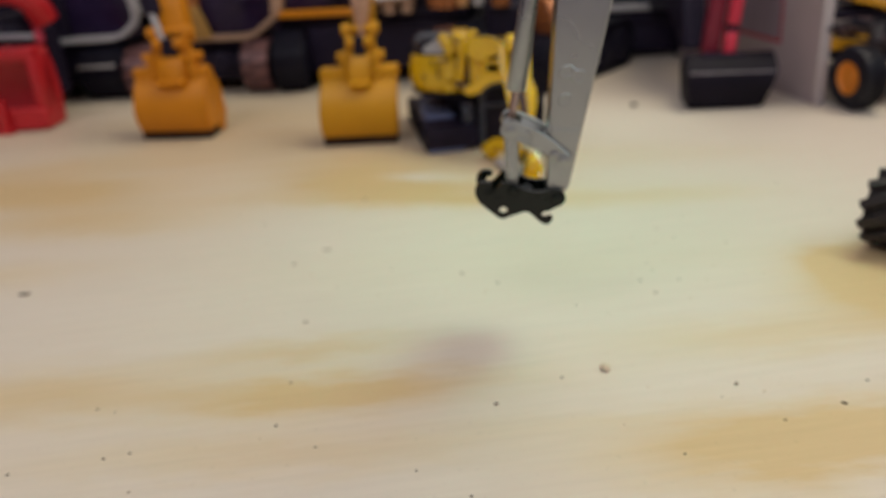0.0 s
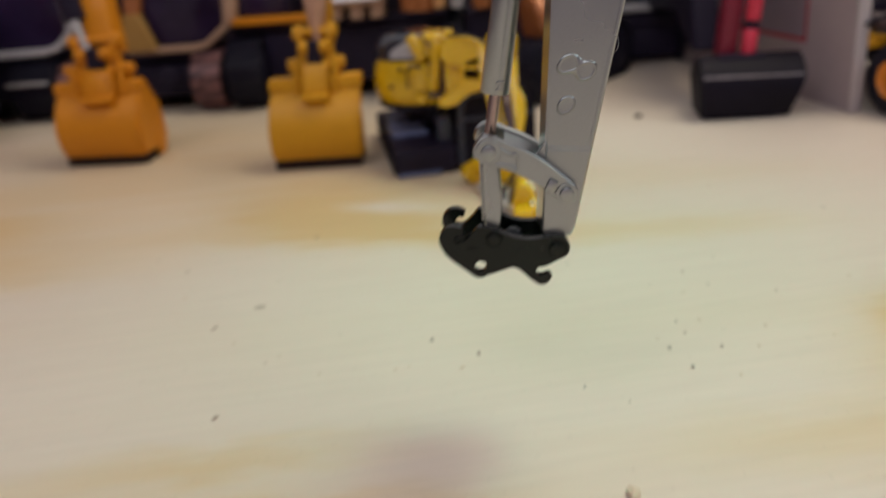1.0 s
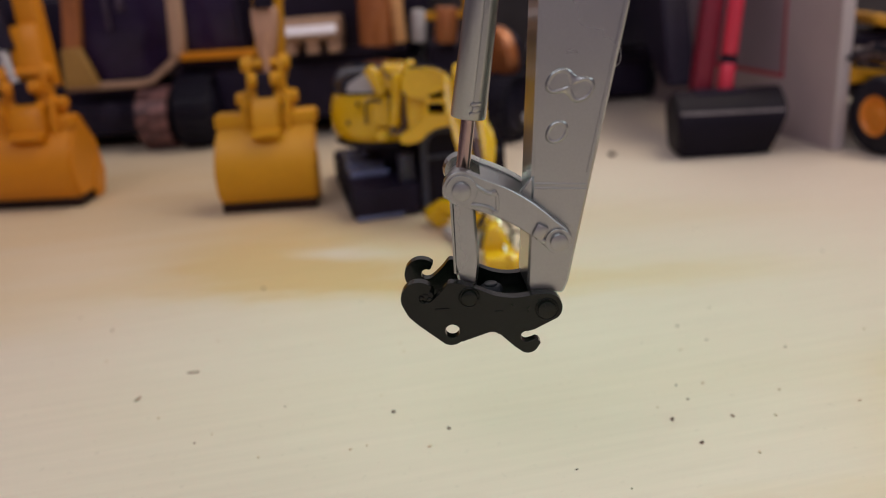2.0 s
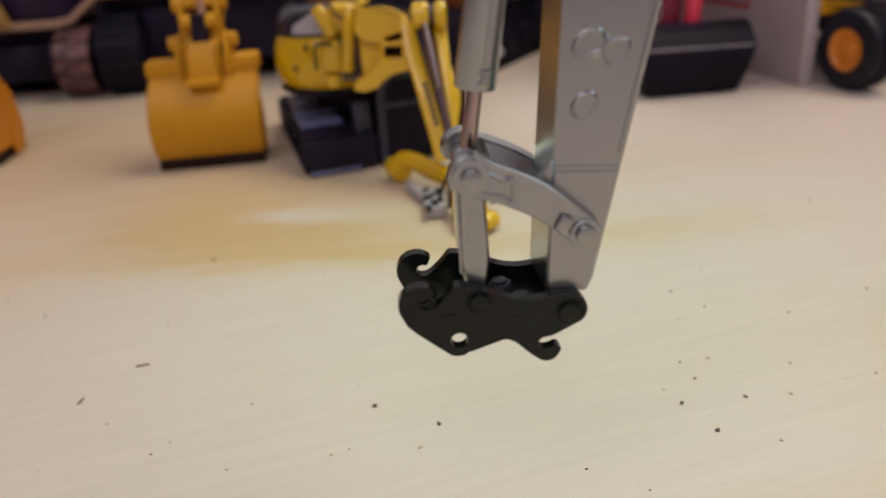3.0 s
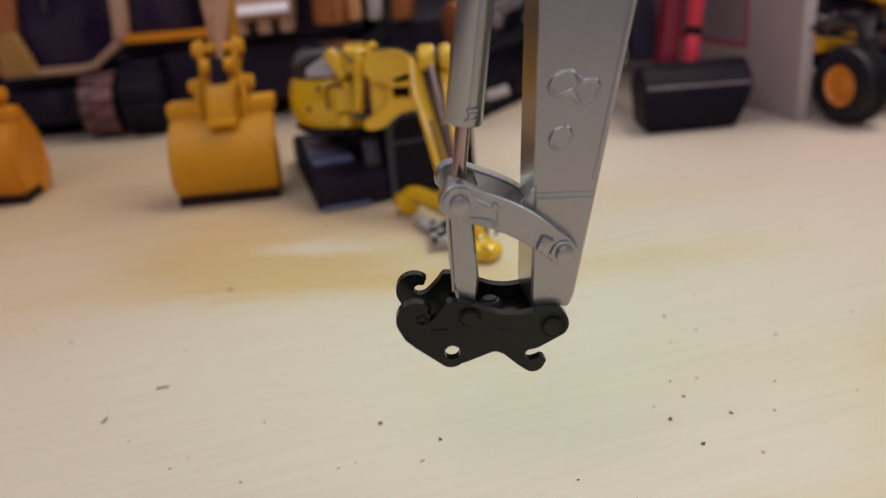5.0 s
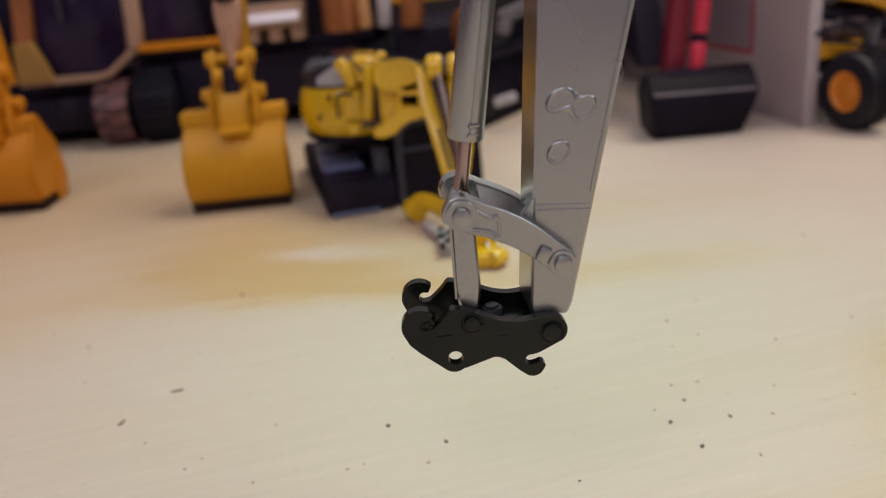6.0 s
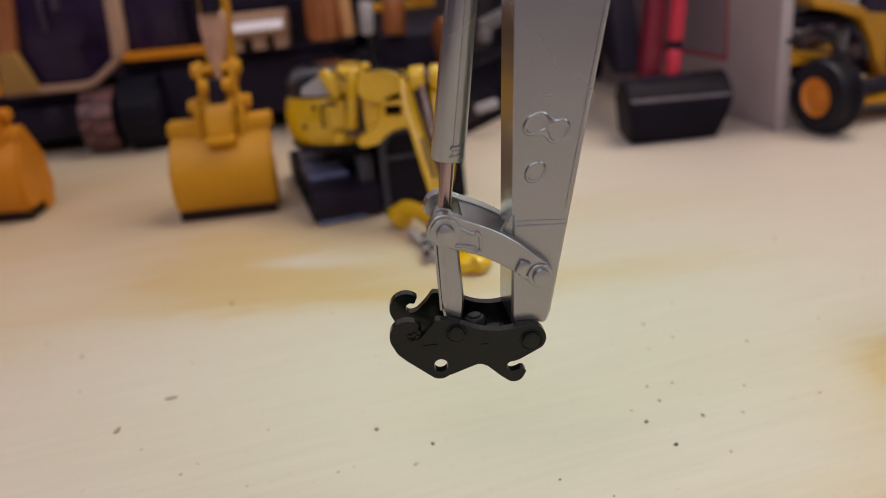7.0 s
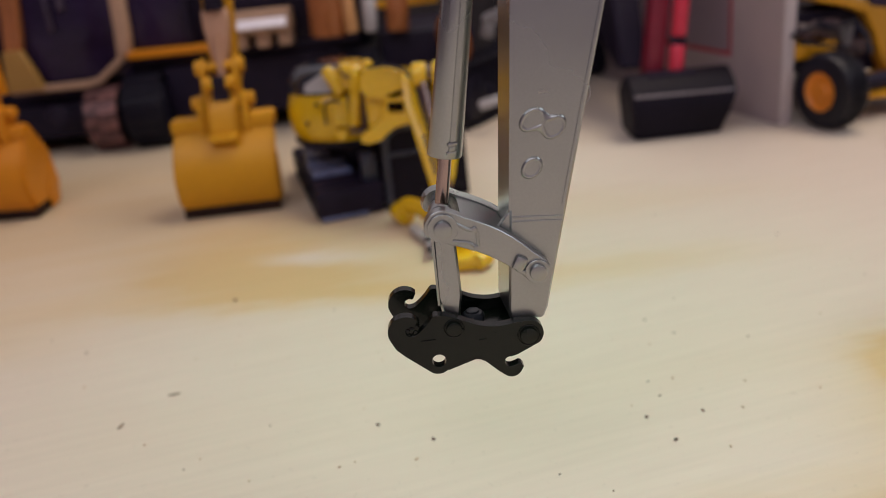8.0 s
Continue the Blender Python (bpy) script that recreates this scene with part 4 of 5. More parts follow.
def mini_excavator():
    X, Y = 58, 495
    t = thing("mini_excavator", X, Y, 0, 0, "glossy bright yellow mini excavator model, black tracks, arm lowered to plywood", "toy excavator")
    o = Matrix.Translation((-X, -Y, 0))
    k = o @ place(31.5, 452.5, 0, 13)            # origin at the near corner of the tracks
    crawler_track(t, 0, 20, 0, 86, 13, TRACKBLACK, TRACKBLACK, k, 4.6)
    crawler_track(t, 44, 64, 0, 86, 13, TRACKBLACK, TRACKBLACK, k, 4.6)
    bm = B()
    box(bm, 20, 44, 12, 76, 4, 13, 1.5)
    box(bm, 20, 44, 1, 14, 2, 12, 1.2)
    rod(bm, (30, 46, 12), (30, 46, 25), 17, seg=32, bevel=1)
    part("undercarriage", moved(bm, k), DARKBODY, t)
    bm = B()
    box(bm, 1, 19, 4, 80, 12.5, 14.6, 0.8)
    part("track_guard", moved(bm, k), DARKBODY, t)
    bm = B()
    box(bm, 2, 19, 16, 30, 14.4, 16.6, 0.7)
    box(bm, 2, 19, 31, 39, 14.4, 17.6, 0.7)
    box(bm, 3, 18, 42, 60, 14.4, 18.6, 0.9)
    part("step_pad", moved(bm, k), BLUESHEEN, t, "black step pads, bluish sheen put in their colour")
    bm = B()
    box(bm, 1, 27.5, -1.6, 0.6, 1.2, 12.6, 0.5)
    box(bm, 1, 28, -1.2, 8, 11.6, 13.4, 0.5)
    part("front_panel", moved(bm, k), DARKBODY, t)
    # strip added for the blue-lit lower edge
    bm = B()
    box(bm, 1.2, 21, -2.2, -1.2, 0.5, 2.4, 0.3)
    part("lit_toe_strip", moved(bm, k), BLUESHEEN, t, "strip coloured as the bluish light along the dark toe")
    bm = B()
    box(bm, 21.5, 28, 3, 10, 12, 25, 0.8)
    part("blade_post", moved(bm, k), mat_guard, t)
    bm = B()
    arch = [(29.0, 1.0), (30.0, 28)] + arc(38, 28.5, 7.5, 175, 90, 8) + arc(56, 26, 10, 90, 0, 8) + [(66, 1.0)]
    plate(bm, arch, 0, 3, bevel=0.5)
    blade = part("dozer_blade", moved(bm, k), DEEPBLACK, t)
    bm = B()
    bar(bm, [(x, z) for x, z in ((30.8, 2), (31.6, 28))] + arc(38, 28.5, 6.2, 170, 90, 6) + [(56, 34.6)], 3.0, (-1.6, 0.4))
    part("blade_rim", moved(bm, k), mat_guard, blade)
    bm = B()
    box(bm, 33, 64, -0.9, 0.3, 22.6, 24.4, 0.4)
    part("blade_rib", moved(bm, k), mat_guard, blade)
    # upper house with rounded tail, drawn in towards the bottom and the top edge
    h = o @ place(50, 490, 0, 6)
    plan = arc(-2, 4, 27, 262, 98, 28) + [(26, 31), (36, 22), (38, 6), (36, -12), (28, -23)]

    def shell(levels, outline, cx=4, cy=2):
        bm = B()
        rows = []
        for inset, z in levels:
            row = []
            for x, y in outline:
                d = Vector((x - cx, y - cy))
                d *= 1 - inset / max(d.length, 1)
                row.append(bm.verts.new((cx + d.x, cy + d.y, z)))
            rows.append(row)
        n = len(outline)
        for A, C in zip(rows, rows[1:]):
            for q in range(n):
                bm.faces.new((A[q], A[(q + 1) % n], C[(q + 1) % n], C[q]))
        bm.faces.new(rows[0][::-1])
        bm.faces.new(rows[-1])
        return bm
    house = part("house", moved(shell(((7, 27.6), (3.8, 28.3), (1.5, 30.2), (0.4, 33), (0, 37), (0.2, 41), (0.8, 44.5), (1.8, 47.2), (3.2, 49.0), (5.0, 49.9)), plan), h), LEMON, t)
    bm = B()
    sweep(bm, [(x, y, 28.0) for x, y in arc(-2, 4, 24.6, 275, 85, 20)], 1.3, 8)
    part("bumper", moved(bm, h), TRACKBLACK, house)
    glass = arc(-3, 5, 24.5, 270, 80, 24) + [(4, 16), (2, -14)]
    part("cab_glass", moved(shell(((0.3, 49.0), (0, 51), (1.2, 54.5), (4.5, 58.0), (8, 59.2)), glass, -4, 4), h), CABGLASS, house, "dark glossy cab glass")
    # light grey patch: a reflection on the cab glass put into colour
    bm = B()
    ring = []
    for i in range(11):
        a = radians(226 + 4.4 * i)
        hi = 53.4 + 4.8 * min(1, i / 5)
        lo = 50.4
        ring.append([bm.verts.new((-3 + r * math.cos(a), 5 + r * math.sin(a), z)) for r, z in ((24.9, lo), (23.9, hi), (22.8, hi), (23.6, lo))])
    for i in range(10):
        for q in range(4):
            bm.faces.new((ring[i][q], ring[i][(q + 1) % 4], ring[i + 1][(q + 1) % 4], ring[i + 1][q]))
    bm.faces.new(ring[0])
    bm.faces.new(ring[-1][::-1])
    part("glass_glare", moved(bm, h), GREYWHITE, house, "pale grey patch painted as a reflection in the cab glass")
    bm = B()
    bar(bm, ((46.9, 49.5), (45.0, 55), (42.2, 61.0)), 4.6, (464.5, 470))
    part("cab_post", moved(bm, o), LEMON, house)
    bm = B()
    plate(bm, [(47.5, 50), (58, 49), (58.5, 57.5), (55.5, 60.5), (47, 61.2), (45.2, 58)], 467, 488, bevel=1.6)
    part("engine_hood", moved(bm, o), LEMON, house)
    bm = B()
    rod(bm, (57.5, 466, 60.0), (60.2, 462, 61.2), 2.2, seg=18, bevel=0.5)
    rod(bm, (55.6, 466, 56.5), (58.2, 462, 60.0), 1.9, seg=18, bevel=0.5)
    part("boom_lug", moved(bm, o), LEMON, house)
    bm = B()
    sweep(bm, smooth_line(((47.6, 466.4, 61.5), (48.6, 466.2, 58.6), (50.4, 466.2, 56.4), (55, 466, 56.0)), 4), 0.5, 6)
    rod(bm, (56.2, 464.0, 58.0), (56.2, 466.5, 58.0), 1.2, seg=12)
    part("hood_seam", moved(bm, o), mat_engine, house)
    # side panels, a round upright post and the dark gaps between them
    bm = B()
    box(bm, 41.8, 49.8, 463.6, 470, 36.6, 48.4, 1.6)
    box(bm, 42.6, 48.0, 463.0, 470, 30.6, 36.0, 1.4)
    part("side_door", moved(bm, o), LEMON, house)
    bm = B()
    box(bm, 57.0, 65.6, 454.6, 470, 34.4, 50.4, 1.4)
    part("side_door", moved(bm, o), LEMON, house)
    bm = B()
    rod(bm, (51.4, 460.6, 37.4), (54.2, 460.6, 58.6), 2.35, 2.1, 22, 0.8)
    part("lift_post", moved(bm, o), LEMON, house)
    bm = B()
    # this dark strip paints the shadow right of the post
    box(bm, 54.0, 57.4, 463.2, 470, 34.0, 50, 0.3)
    box(bm, 49.4, 51.0, 464.0, 470, 33.0, 49, 0.3)
    box(bm, 52.0, 56.5, 459.5, 466, 33.6, 36.0, 0.6)
    part("gap_and_shade", moved(bm, o), mat_engine, house)
    bm = B()
    sweep(bm, smooth_line(((39.6, 464.4, 38.4), (39.7, 464.2, 45.2), (41.6, 463.4, 48.0), (46.6, 463.0, 47.4)), 4), 0.55, 8)
    sweep(bm, smooth_line(((55.4, 456.4, 35.4), (58.6, 456.4, 36.6), (61.5, 456.4, 39.8)), 4), 0.45, 8)
    sweep(bm, smooth_line(((56.4, 456.2, 34.2), (60.0, 456.2, 35.4), (63.0, 456.2, 38.8)), 4), 0.45, 8)
    part("hose", moved(bm, o), TRACKBLACK, house)
    bm = B()
    for x, z, y in ((-16, 46, -19.2), (-21, 38, -15.6)):
        rod(bm, (x, y - 1.6, z), (x, y + 2, z), 0.75, seg=12)
    part("bolt", moved(bm, h), TRACKBLACK, house)

    def beam(a, b, w, d, material, name, label="", tip=0.75):
        a, b = Vector(a), Vector(b)
        q = (b - a).to_track_quat("Z", "Y").to_matrix().to_4x4()
        L = (b - a).length
        bm = B()
        box(bm, -w / 2, w / 2, -d / 2, d / 2, 0, L, min(w, d) * 0.16)
        for v in bm.verts:
            f = 1 - (1 - tip) * v.co.z / L
            v.co.x *= f
            v.co.y *= f
        return part(name, moved(bm, o @ Matrix.Translation(a) @ q), material, t, label)
    # cranked boom plate with two slots
    bm = B()
    boom_o = smooth_line(((56.4, 52.5), (56.6, 57.6), (59.0, 60.4), (65, 60.8), (71, 59.6), (76, 55.4), (78.6, 48)), 3)
    boom_o = [(p[0], p[1]) for p in (Vector(q) for q in boom_o)]
    boom_o += [(76.4, 38.0), (68.0, 36.8), (64.4, 34.6), (61.8, 32.2), (57.0, 31.2), (53.6, 32.0), (53.6, 34.6), (57.0, 36.6), (62.5, 40.6), (64.4, 43.6), (64.8, 48.6), (58.0, 50.0)]
    plate(bm, boom_o, 451.5, 459.5, holes=([(65.6, 49.9), (72.8, 51.7), (73.0, 48.8), (67.6, 48.3)], [(65.8, 47.1), (72.4, 46.6), (72.0, 42.2), (65.8, 42.9)]), bevel=0.7)
    boom = part("boom", moved(bm, o), LEMON, t)
    # dark block added behind the plate as the shade in its slots
    bm = B()
    box(bm, 63.5, 75.0, 459.8, 466, 41.5, 53.0, 0.5)
    part("slot_shade", moved(bm, o), TRACKBLACK, boom)
    for x, y, w in ((79.6, 441.5, 2.9), (86.4, 440, 2.0)):
        bm = B()
        rod(bm, (x - w, y, 58.2), (x + w, y - 0.6, 58.2), 4.7, seg=24, bevel=1.1)
        part("knuckle", moved(bm, o), LEMON, boom)
    bm = B()
    rod(bm, (82.4, 441, 58.0), (84.6, 441, 58.0), 3.6, seg=20)
    part("pivot", moved(bm, o), mat_engine, boom)

    def leaning(outline, front, back, bevel):
        """A plate in the plane of the stick, which leans forward on its way down."""
        bm = plate(B(), outline, front, back, bevel=bevel)
        for v in bm.verts:
            v.co.y -= (60 - v.co.z) * 0.5
        return moved(bm, o)
    stick = part("stick", leaning([(72.4, 55.5), (73.2, 59.5), (76.4, 56.8), (78.8, 51.5), (84.7, 22.9), (85.1, 13), (79.8, 12), (79.0, 18.4), (74.6, 39.5), (72.8, 48)], 443.5, 450, 0.7), LEMON, t)
    part("stick_guard", leaning([(83.4, 56), (88.2, 54.5), (88.1, 41.5), (90.2, 37.5), (90.7, 34), (90.3, 29.5), (88.4, 22), (86.4, 18)], 443.5, 450, 0.8), LEMON, stick)
    part("stick_channel", leaning([(77.5, 57), (83.8, 57), (87.0, 16), (84.4, 14)], 446.5, 449.6, 0.2), BROWNSLOT, stick)
    bm = B()
    sweep(bm, [(80.6, 437.6, 56), (83.6, 427.0, 33)], 1.05, 10)
    part("ram_rod", moved(bm, o), CHROME, stick)
    bm = B()
    sweep(bm, [(83.3, 428, 36), (85.6, 420.4, 18)], 1.25, 10)
    sweep(bm, [(78.9, 438.4, 55.5), (84.6, 423.6, 24)], 0.4, 8)
    part("hose", moved(bm, o), mat_engine, stick)
    bm = B()
    sweep(bm, smooth_line(((60, 451.0, 61.6), (67, 449.5, 61.9), (73.5, 446.0, 59.8), (77.4, 440.4, 55.0), (79.6, 434.6, 44), (82.6, 427.2, 30), (84.6, 422.0, 20)), 5), 0.6, 8)
    sweep(bm, smooth_line(((58, 455.0, 35.6), (61, 454.6, 37.0), (64, 454.4, 40.6)), 4), 0.6, 8)
    part("hose", moved(bm, o), TRACKBLACK, stick)
    # plain bars where the stick carries small lettering
    bm = B()
    for i in range(7):
        f = i / 7
        box(bm, -0.75, 0.75, -0.15, 0.15, -0.8, 0.8, 0, place(78.9 + 2.9 * f, 431.7 - 7.0 * f, 36.5 - 14 * f, 0, -26, -12))
    part("letter_bar", moved(bm, o), TRACKBLACK, t)
    bm = B()
    sweep(bm, smooth_line(((65.6, 443, 3.7), (68.2, 440, 7.4), (72.5, 435.5, 8.4), (79, 428, 6.8), (85, 421, 5.6)), 3), 3.5, 8)
    elbow = part("claw_arm", moved(bm, o), LEMON, t)
    bm = B()
    rod(bm, (64.6, 445, 4.2), (68.4, 437, 4.2), 4.0, seg=22, bevel=0.8)
    part("claw_knuckle", moved(bm, o), LEMON, elbow)
    beam((70.5, 427, 2.6), (77, 409, 2.6), 3.8, 3.6, GREYWHITE, "ram", "pale metal claw ram")
    bm = B()
    box(bm, 74.6, 81.6, 399, 418, 0.3, 4.6, 0.8, place(0, 0, 0))
    joint = part("joint_block", moved(bm, o), GREYWHITE, t, "pale metal joint block")
    for q in range(7):
        bm = B()
        box(bm, -0.9, 0.9, -1.3, 1.3, -0.9, 0.9, 0.3, place(75.6 + (q % 3) * 2.1, 398.6 + 2.7 * q, 4.4 + (q % 2) * 0.5, 25 * q))
        part("tooth", moved(bm, o), TRACKBLACK, joint)
    bm = B()
    box(bm, 83.0, 94.5, 384, 397, 0.2, 5.2, 1.5)
    scoop = part("claw", moved(bm, o), LEMON, t)
    bm = B()
    plate(bm, [(82.6, 4.2), (93.5, 4.2), (90.0, 11.5), (88.6, 13.2), (85.6, 13.2), (84.6, 11.5)], 393, 403, bevel=0.9)
    part("claw_back", moved(bm, o), LEMON, scoop)
    bm = B()
    rod(bm, (91.0, 384, 3.2), (95.2, 388, 3.2), 3.0, seg=20, bevel=0.6)
    part("claw_tip", moved(bm, o), LEMON, scoop)
    bm = B()
    sweep(bm, [(89.3, 404, 13.5), (90.6, 391, 4.6)], 0.8, 10)
    part("claw_rod", moved(bm, o), CHROME, t)
    for line in (((85.2, 407, 15), (81.4, 405, 9.5), (78.4, 403, 3.2)), ((84.6, 408, 14.5), (83.0, 404, 8), (82.2, 399, 3.6)), ((88.5, 407, 15), (93.4, 404, 9.5), (93.2, 400, 3.0))):
        bm = B()
        sweep(bm, smooth_line(line, 5), 0.6, 8)
        part("hose", moved(bm, o), TRACKBLACK, t)
    bm = B()
    sweep(bm, smooth_line(((91, 404, 5), (95, 402, 8.5), (98, 400, 7), (96, 401, 3)), 4), 0.45, 6)
    part("hose", moved(bm, o), TRACKBLACK, t)
    return t


CABGLASS = mat("smoked_cab_glass", (0.020, 0.024, 0.034), 0.12, 0.0, 0.2, 200, 0.0)
BROWNSLOT = mat("dark_brown_plastic", (0.11, 0.040, 0.022), 0.4, 0.0, 0.3, 200, 0.2)
mat_guard = mat("blue_black_plastic", (0.03, 0.035, 0.06), 0.3, 0.0, 0.2, 300, 0.1)


AMBER = mat("amber_highlight_paint", (0.66, 0.36, 0.15), 0.3, 0.1, 0.1, 300, 0.1)


def copper_crawler():
    """Dark crawler machine with a copper-brown drum, half hidden behind the mini excavator."""
    X, Y = 95, 660
    t = thing("toy_crawler", X, Y, 0, 0, "dark crawler model with copper-brown drums and yellow top rail", "toy crawler")
    o = Matrix.Translation((-X, -Y, 0))
    k = o @ place(103, 577, 0, -36)
    crawler_track(t, -24, 0, -4, 120, 36, TRACKBLACK, TRACKBLACK, k)
    bm = B()
    box(bm, 60, 118, 640, 730, 8, 52, 3)
    part("body", moved(bm, o), DARKBODY, t)
    for x, y, r, z0, z1 in ((31.5, 634, 11.5, 55, 96), (72, 638, 7, 53, 74)):
        bm = B()
        rod(bm, (x, y, z0), (x + 2, y, z1), r, seg=28, bevel=1.2)
        part("drum", moved(bm, o), COPPER, t, "copper-brown drum")
    # amber rod added where the drum's right side is lit
    bm = B()
    rod(bm, (45.5, 627, 56), (44, 629, 92), 3.8, seg=20, bevel=0.8)
    part("drum_highlight", moved(bm, o), AMBER, t, "pale amber rod added as the drum's highlight")
    bm = B()
    rod(bm, (56, 632, 55), (57, 632, 74), 4.2, seg=24, bevel=1.5)
    part("filter", moved(bm, o), GREYWHITE, t, "pale round filter can")
    bm = B()
    box(bm, 60, 98, 636, 642, 67, 71.5, 0.8)
    box(bm, 84, 98, 634, 640, 71, 96, 1)
    part("top_rail", moved(bm, o), YELLOW, t)
    bm = B()
    rod(bm, (100, 611, 46), (107, 614, 47), 16, seg=32, bevel=1.8)
    part("drum", moved(bm, o), COPPER, t)
    bm = B()
    sweep(bm, smooth_line(((110, 610, 34), (106, 606, 26), (100, 604, 20)), 5), 3.0, 10)
    part("hook", moved(bm, o), CREAM, t)
    bm = B()
    box(bm, -6.5, 6.5, -2, 2, -2.6, 2.6, 1.4, place(118, 572, 17, 0, 0, -12))
    part("track_plate", moved(bm, o), GREYWHITE, t, "small pale grey track plate")
    bm = B()
    box(bm, -9, 9, -3, 3, -4.0, 4.0, 2.0, place(128, 590, 60, 0, 0, -20))
    rod(bm, (121, 590, 49), (122.5, 590, 56), 4.2, seg=18, bevel=1.2)
    part("lamp_housing", moved(bm, o), STRIPGREY, t, "pale grey lamp housing")
    return t


DARKCRIMSON = mat("dark_crimson_paint", (0.20, 0.008, 0.028), 0.4, 0.0, 0.1, 400, 0.1)
STRIPGREY = mat("worn_strip_grey", (0.20, 0.19, 0.20), 0.4, 0.0, 0.25, 300, 0.2)


def red_arm_excavator():
    X, Y = 180, 660
    t = thing("toy_excavator", X, Y, 0, 0, "dark model excavator with crimson arm and wide black bucket", "toy excavator", "large excavators")
    o = Matrix.Translation((-X, -Y, 0))
    b = o @ place(203.5, 520.5, 0, -2)
    prof = smooth_line(((0, 12, 29.5), (0, 6, 27.8), (0, -1.2, 21.8), (0, -3.0, 15.5), (0, -2.4, 8.5), (0, 0, 1.6)), 4)
    n = len(prof)
    bm = B()
    sheet(bm, [(p[1], p[2]) for p in prof], -20, 21.3, -1.6)
    for v in bm.verts:                       # the sides draw in towards the edge
        v.co.x *= 1.0 + 0.35 * min(1.0, max(0.0, v.co.z / 21)) * (v.co.x > 0) + 0.06 * (v.co.x < 0) * min(1.0, max(0.0, v.co.z / 22))
    bucket = part("bucket", moved(bm, b), DEEPBLACK, t)
    for s in (-1, 1):
        bm = B()
        pts = [(p[1], p[2]) for p in prof] + [(10, 1.2), (24, 2), (26, 20), (18, 28)]
        plate(bm, pts, 20.4 if s > 0 else -20.8, 22.0 if s > 0 else -19.2, axis="x", bevel=0.2)
        for v in bm.verts:
            v.co.x *= 1.0 + (0.35 if s > 0 else 0.06) * min(1.0, max(0.0, v.co.z / 21))
        part("side_plate", moved(bm, b), DEEPBLACK, bucket)
    # grey bar along the ridge: its highlight put into colour
    bm = B()
    sweep(bm, [(-20.6, -2.7, 22.2), (28.2, -2.7, 21.4)], 0.8, 10)
    part("ridge_glint", moved(bm, b), RIDGEGLINT, bucket, "thin grey strip painted as the glint on the ridge")
    bm = B()
    box(bm, -16, 16, 0, 18, 0.4, 2.0, 0.4)
    part("cutting_edge", moved(bm, b), DEEPBLACK, bucket)
    bm = B()
    box(bm, -12, 12, 5, 16, 26, 31, 1.2)
    part("bracket", moved(bm, b), DARKBODY, bucket)
    k = o @ place(202.8, 536, 28, 0, -10, 9)
    bm = B()
    box(bm, -9, 0.5, 1, 12, -1, 110, 1.2)
    part("stick", moved(bm, k), DARKCRIMSON, t, "dark crimson stick")
    bm = B()
    rod(bm, (5.0, -2, 2), (4.8, -2, 15), 3.9, seg=24, bevel=0.8)
    rod(bm, (4.8, -2, 19), (4.4, -2, 95), 3.9, seg=24, bevel=0.8)
    part("ram_barrel", moved(bm, k), PINKRED, t, "bright crimson ram barrel")
    bm = B()
    rod(bm, (1.4, -2, 17), (8.4, -2, 17), 2.6, seg=16, bevel=0.4)
    part("joint", moved(bm, k), DARKBODY, t)
    # body on its tracks, well behind the bucket
    crawler_track(t, 146, 164, 690, 800, 26, TRACKBLACK, TRACKBLACK, o)
    crawler_track(t, 208, 228, 690, 800, 26, TRACKBLACK, TRACKBLACK, o)
    bm = B()
    box(bm, 164, 208, 696, 796, 3, 26, 2)
    box(bm, 150, 224, 694, 800, 25, 37, 3)
    part("undercarriage", moved(bm, o), DARKBODY, t)
    bm = B()
    box(bm, 152, 196, 690, 700, 37, 41.5, 1.2)
    part("deck_plate", moved(bm, o), GREYWHITE, t)
    bm = B()
    box(bm, 150, 192, 700, 790, 41, 95, 3)
    part("cab", moved(bm, o), mat_guard, t)
    bm = B()
    plate(bm, [(552, 30), (566, 28), (612, 46), (720, 34), (720, 60), (610, 100), (585, 100)], 186, 200, axis="x", bevel=1.5)
    part("boom", moved(bm, o), DARKBODY, t, "dark boom")
    return t


def grey_card():
    t = thing("card_panel", 254.8, 518.0, 0, 14, "grey card panel with red printed frame, standing upright on plywood", "card panel")
    bm = B()
    box(bm, 0, 5.5, 0, 190, 0, 150, 0.5)
    part("board", bm, GREYCARD, t)
    bm = B()
    box(bm, -0.5, 6.0, -1.0, 0.4, 0, 150, 0.3)
    part("edge_strip", bm, GREYCARD2, t, "paler front edge")
    bm = B()
    y0, y1, z0, z1, w = 40, 150, 30, 120, 2.2
    for a, b, c, d in ((y0, y1, z0, z0 + w), (y0, y1, z1 - w, z1), (y0, y0 + w, z0 + w, z1 - w), (y1 - w, y1, z0 + w, z1 - w)):
        box(bm, -0.12, 0.05, a, b, c, d, 0)
    part("printed_frame", bm, REDINK, t, "thin red printed frame")
    bm = B()
    box(bm, -0.06, 0.05, y0 + w, y1 - w, z0 + w, z1 - w, 0)
    part("printed_field", bm, BLUECARD, t, "mauve grey printed field")
    return t


RIDGEGLINT = mat("grey_ridge_glint", (0.17, 0.15, 0.17), 0.5, 0.0, 0.35, 500, 0.2)
BLUECARD = mat("mauve_grey_print", (0.30, 0.235, 0.27), 0.7, 0.0, 0.08, 600, 0.2)
GREYCARD2 = mat("pale_card_edge", (0.5, 0.45, 0.46), 0.7, 0.0, 0.06, 600, 0.2)


DULLOCHRE = mat("muted_ochre_paint", (0.50, 0.25, 0.022), 0.45, 0.0, 0.12, 300, 0.1, spec=0.3)


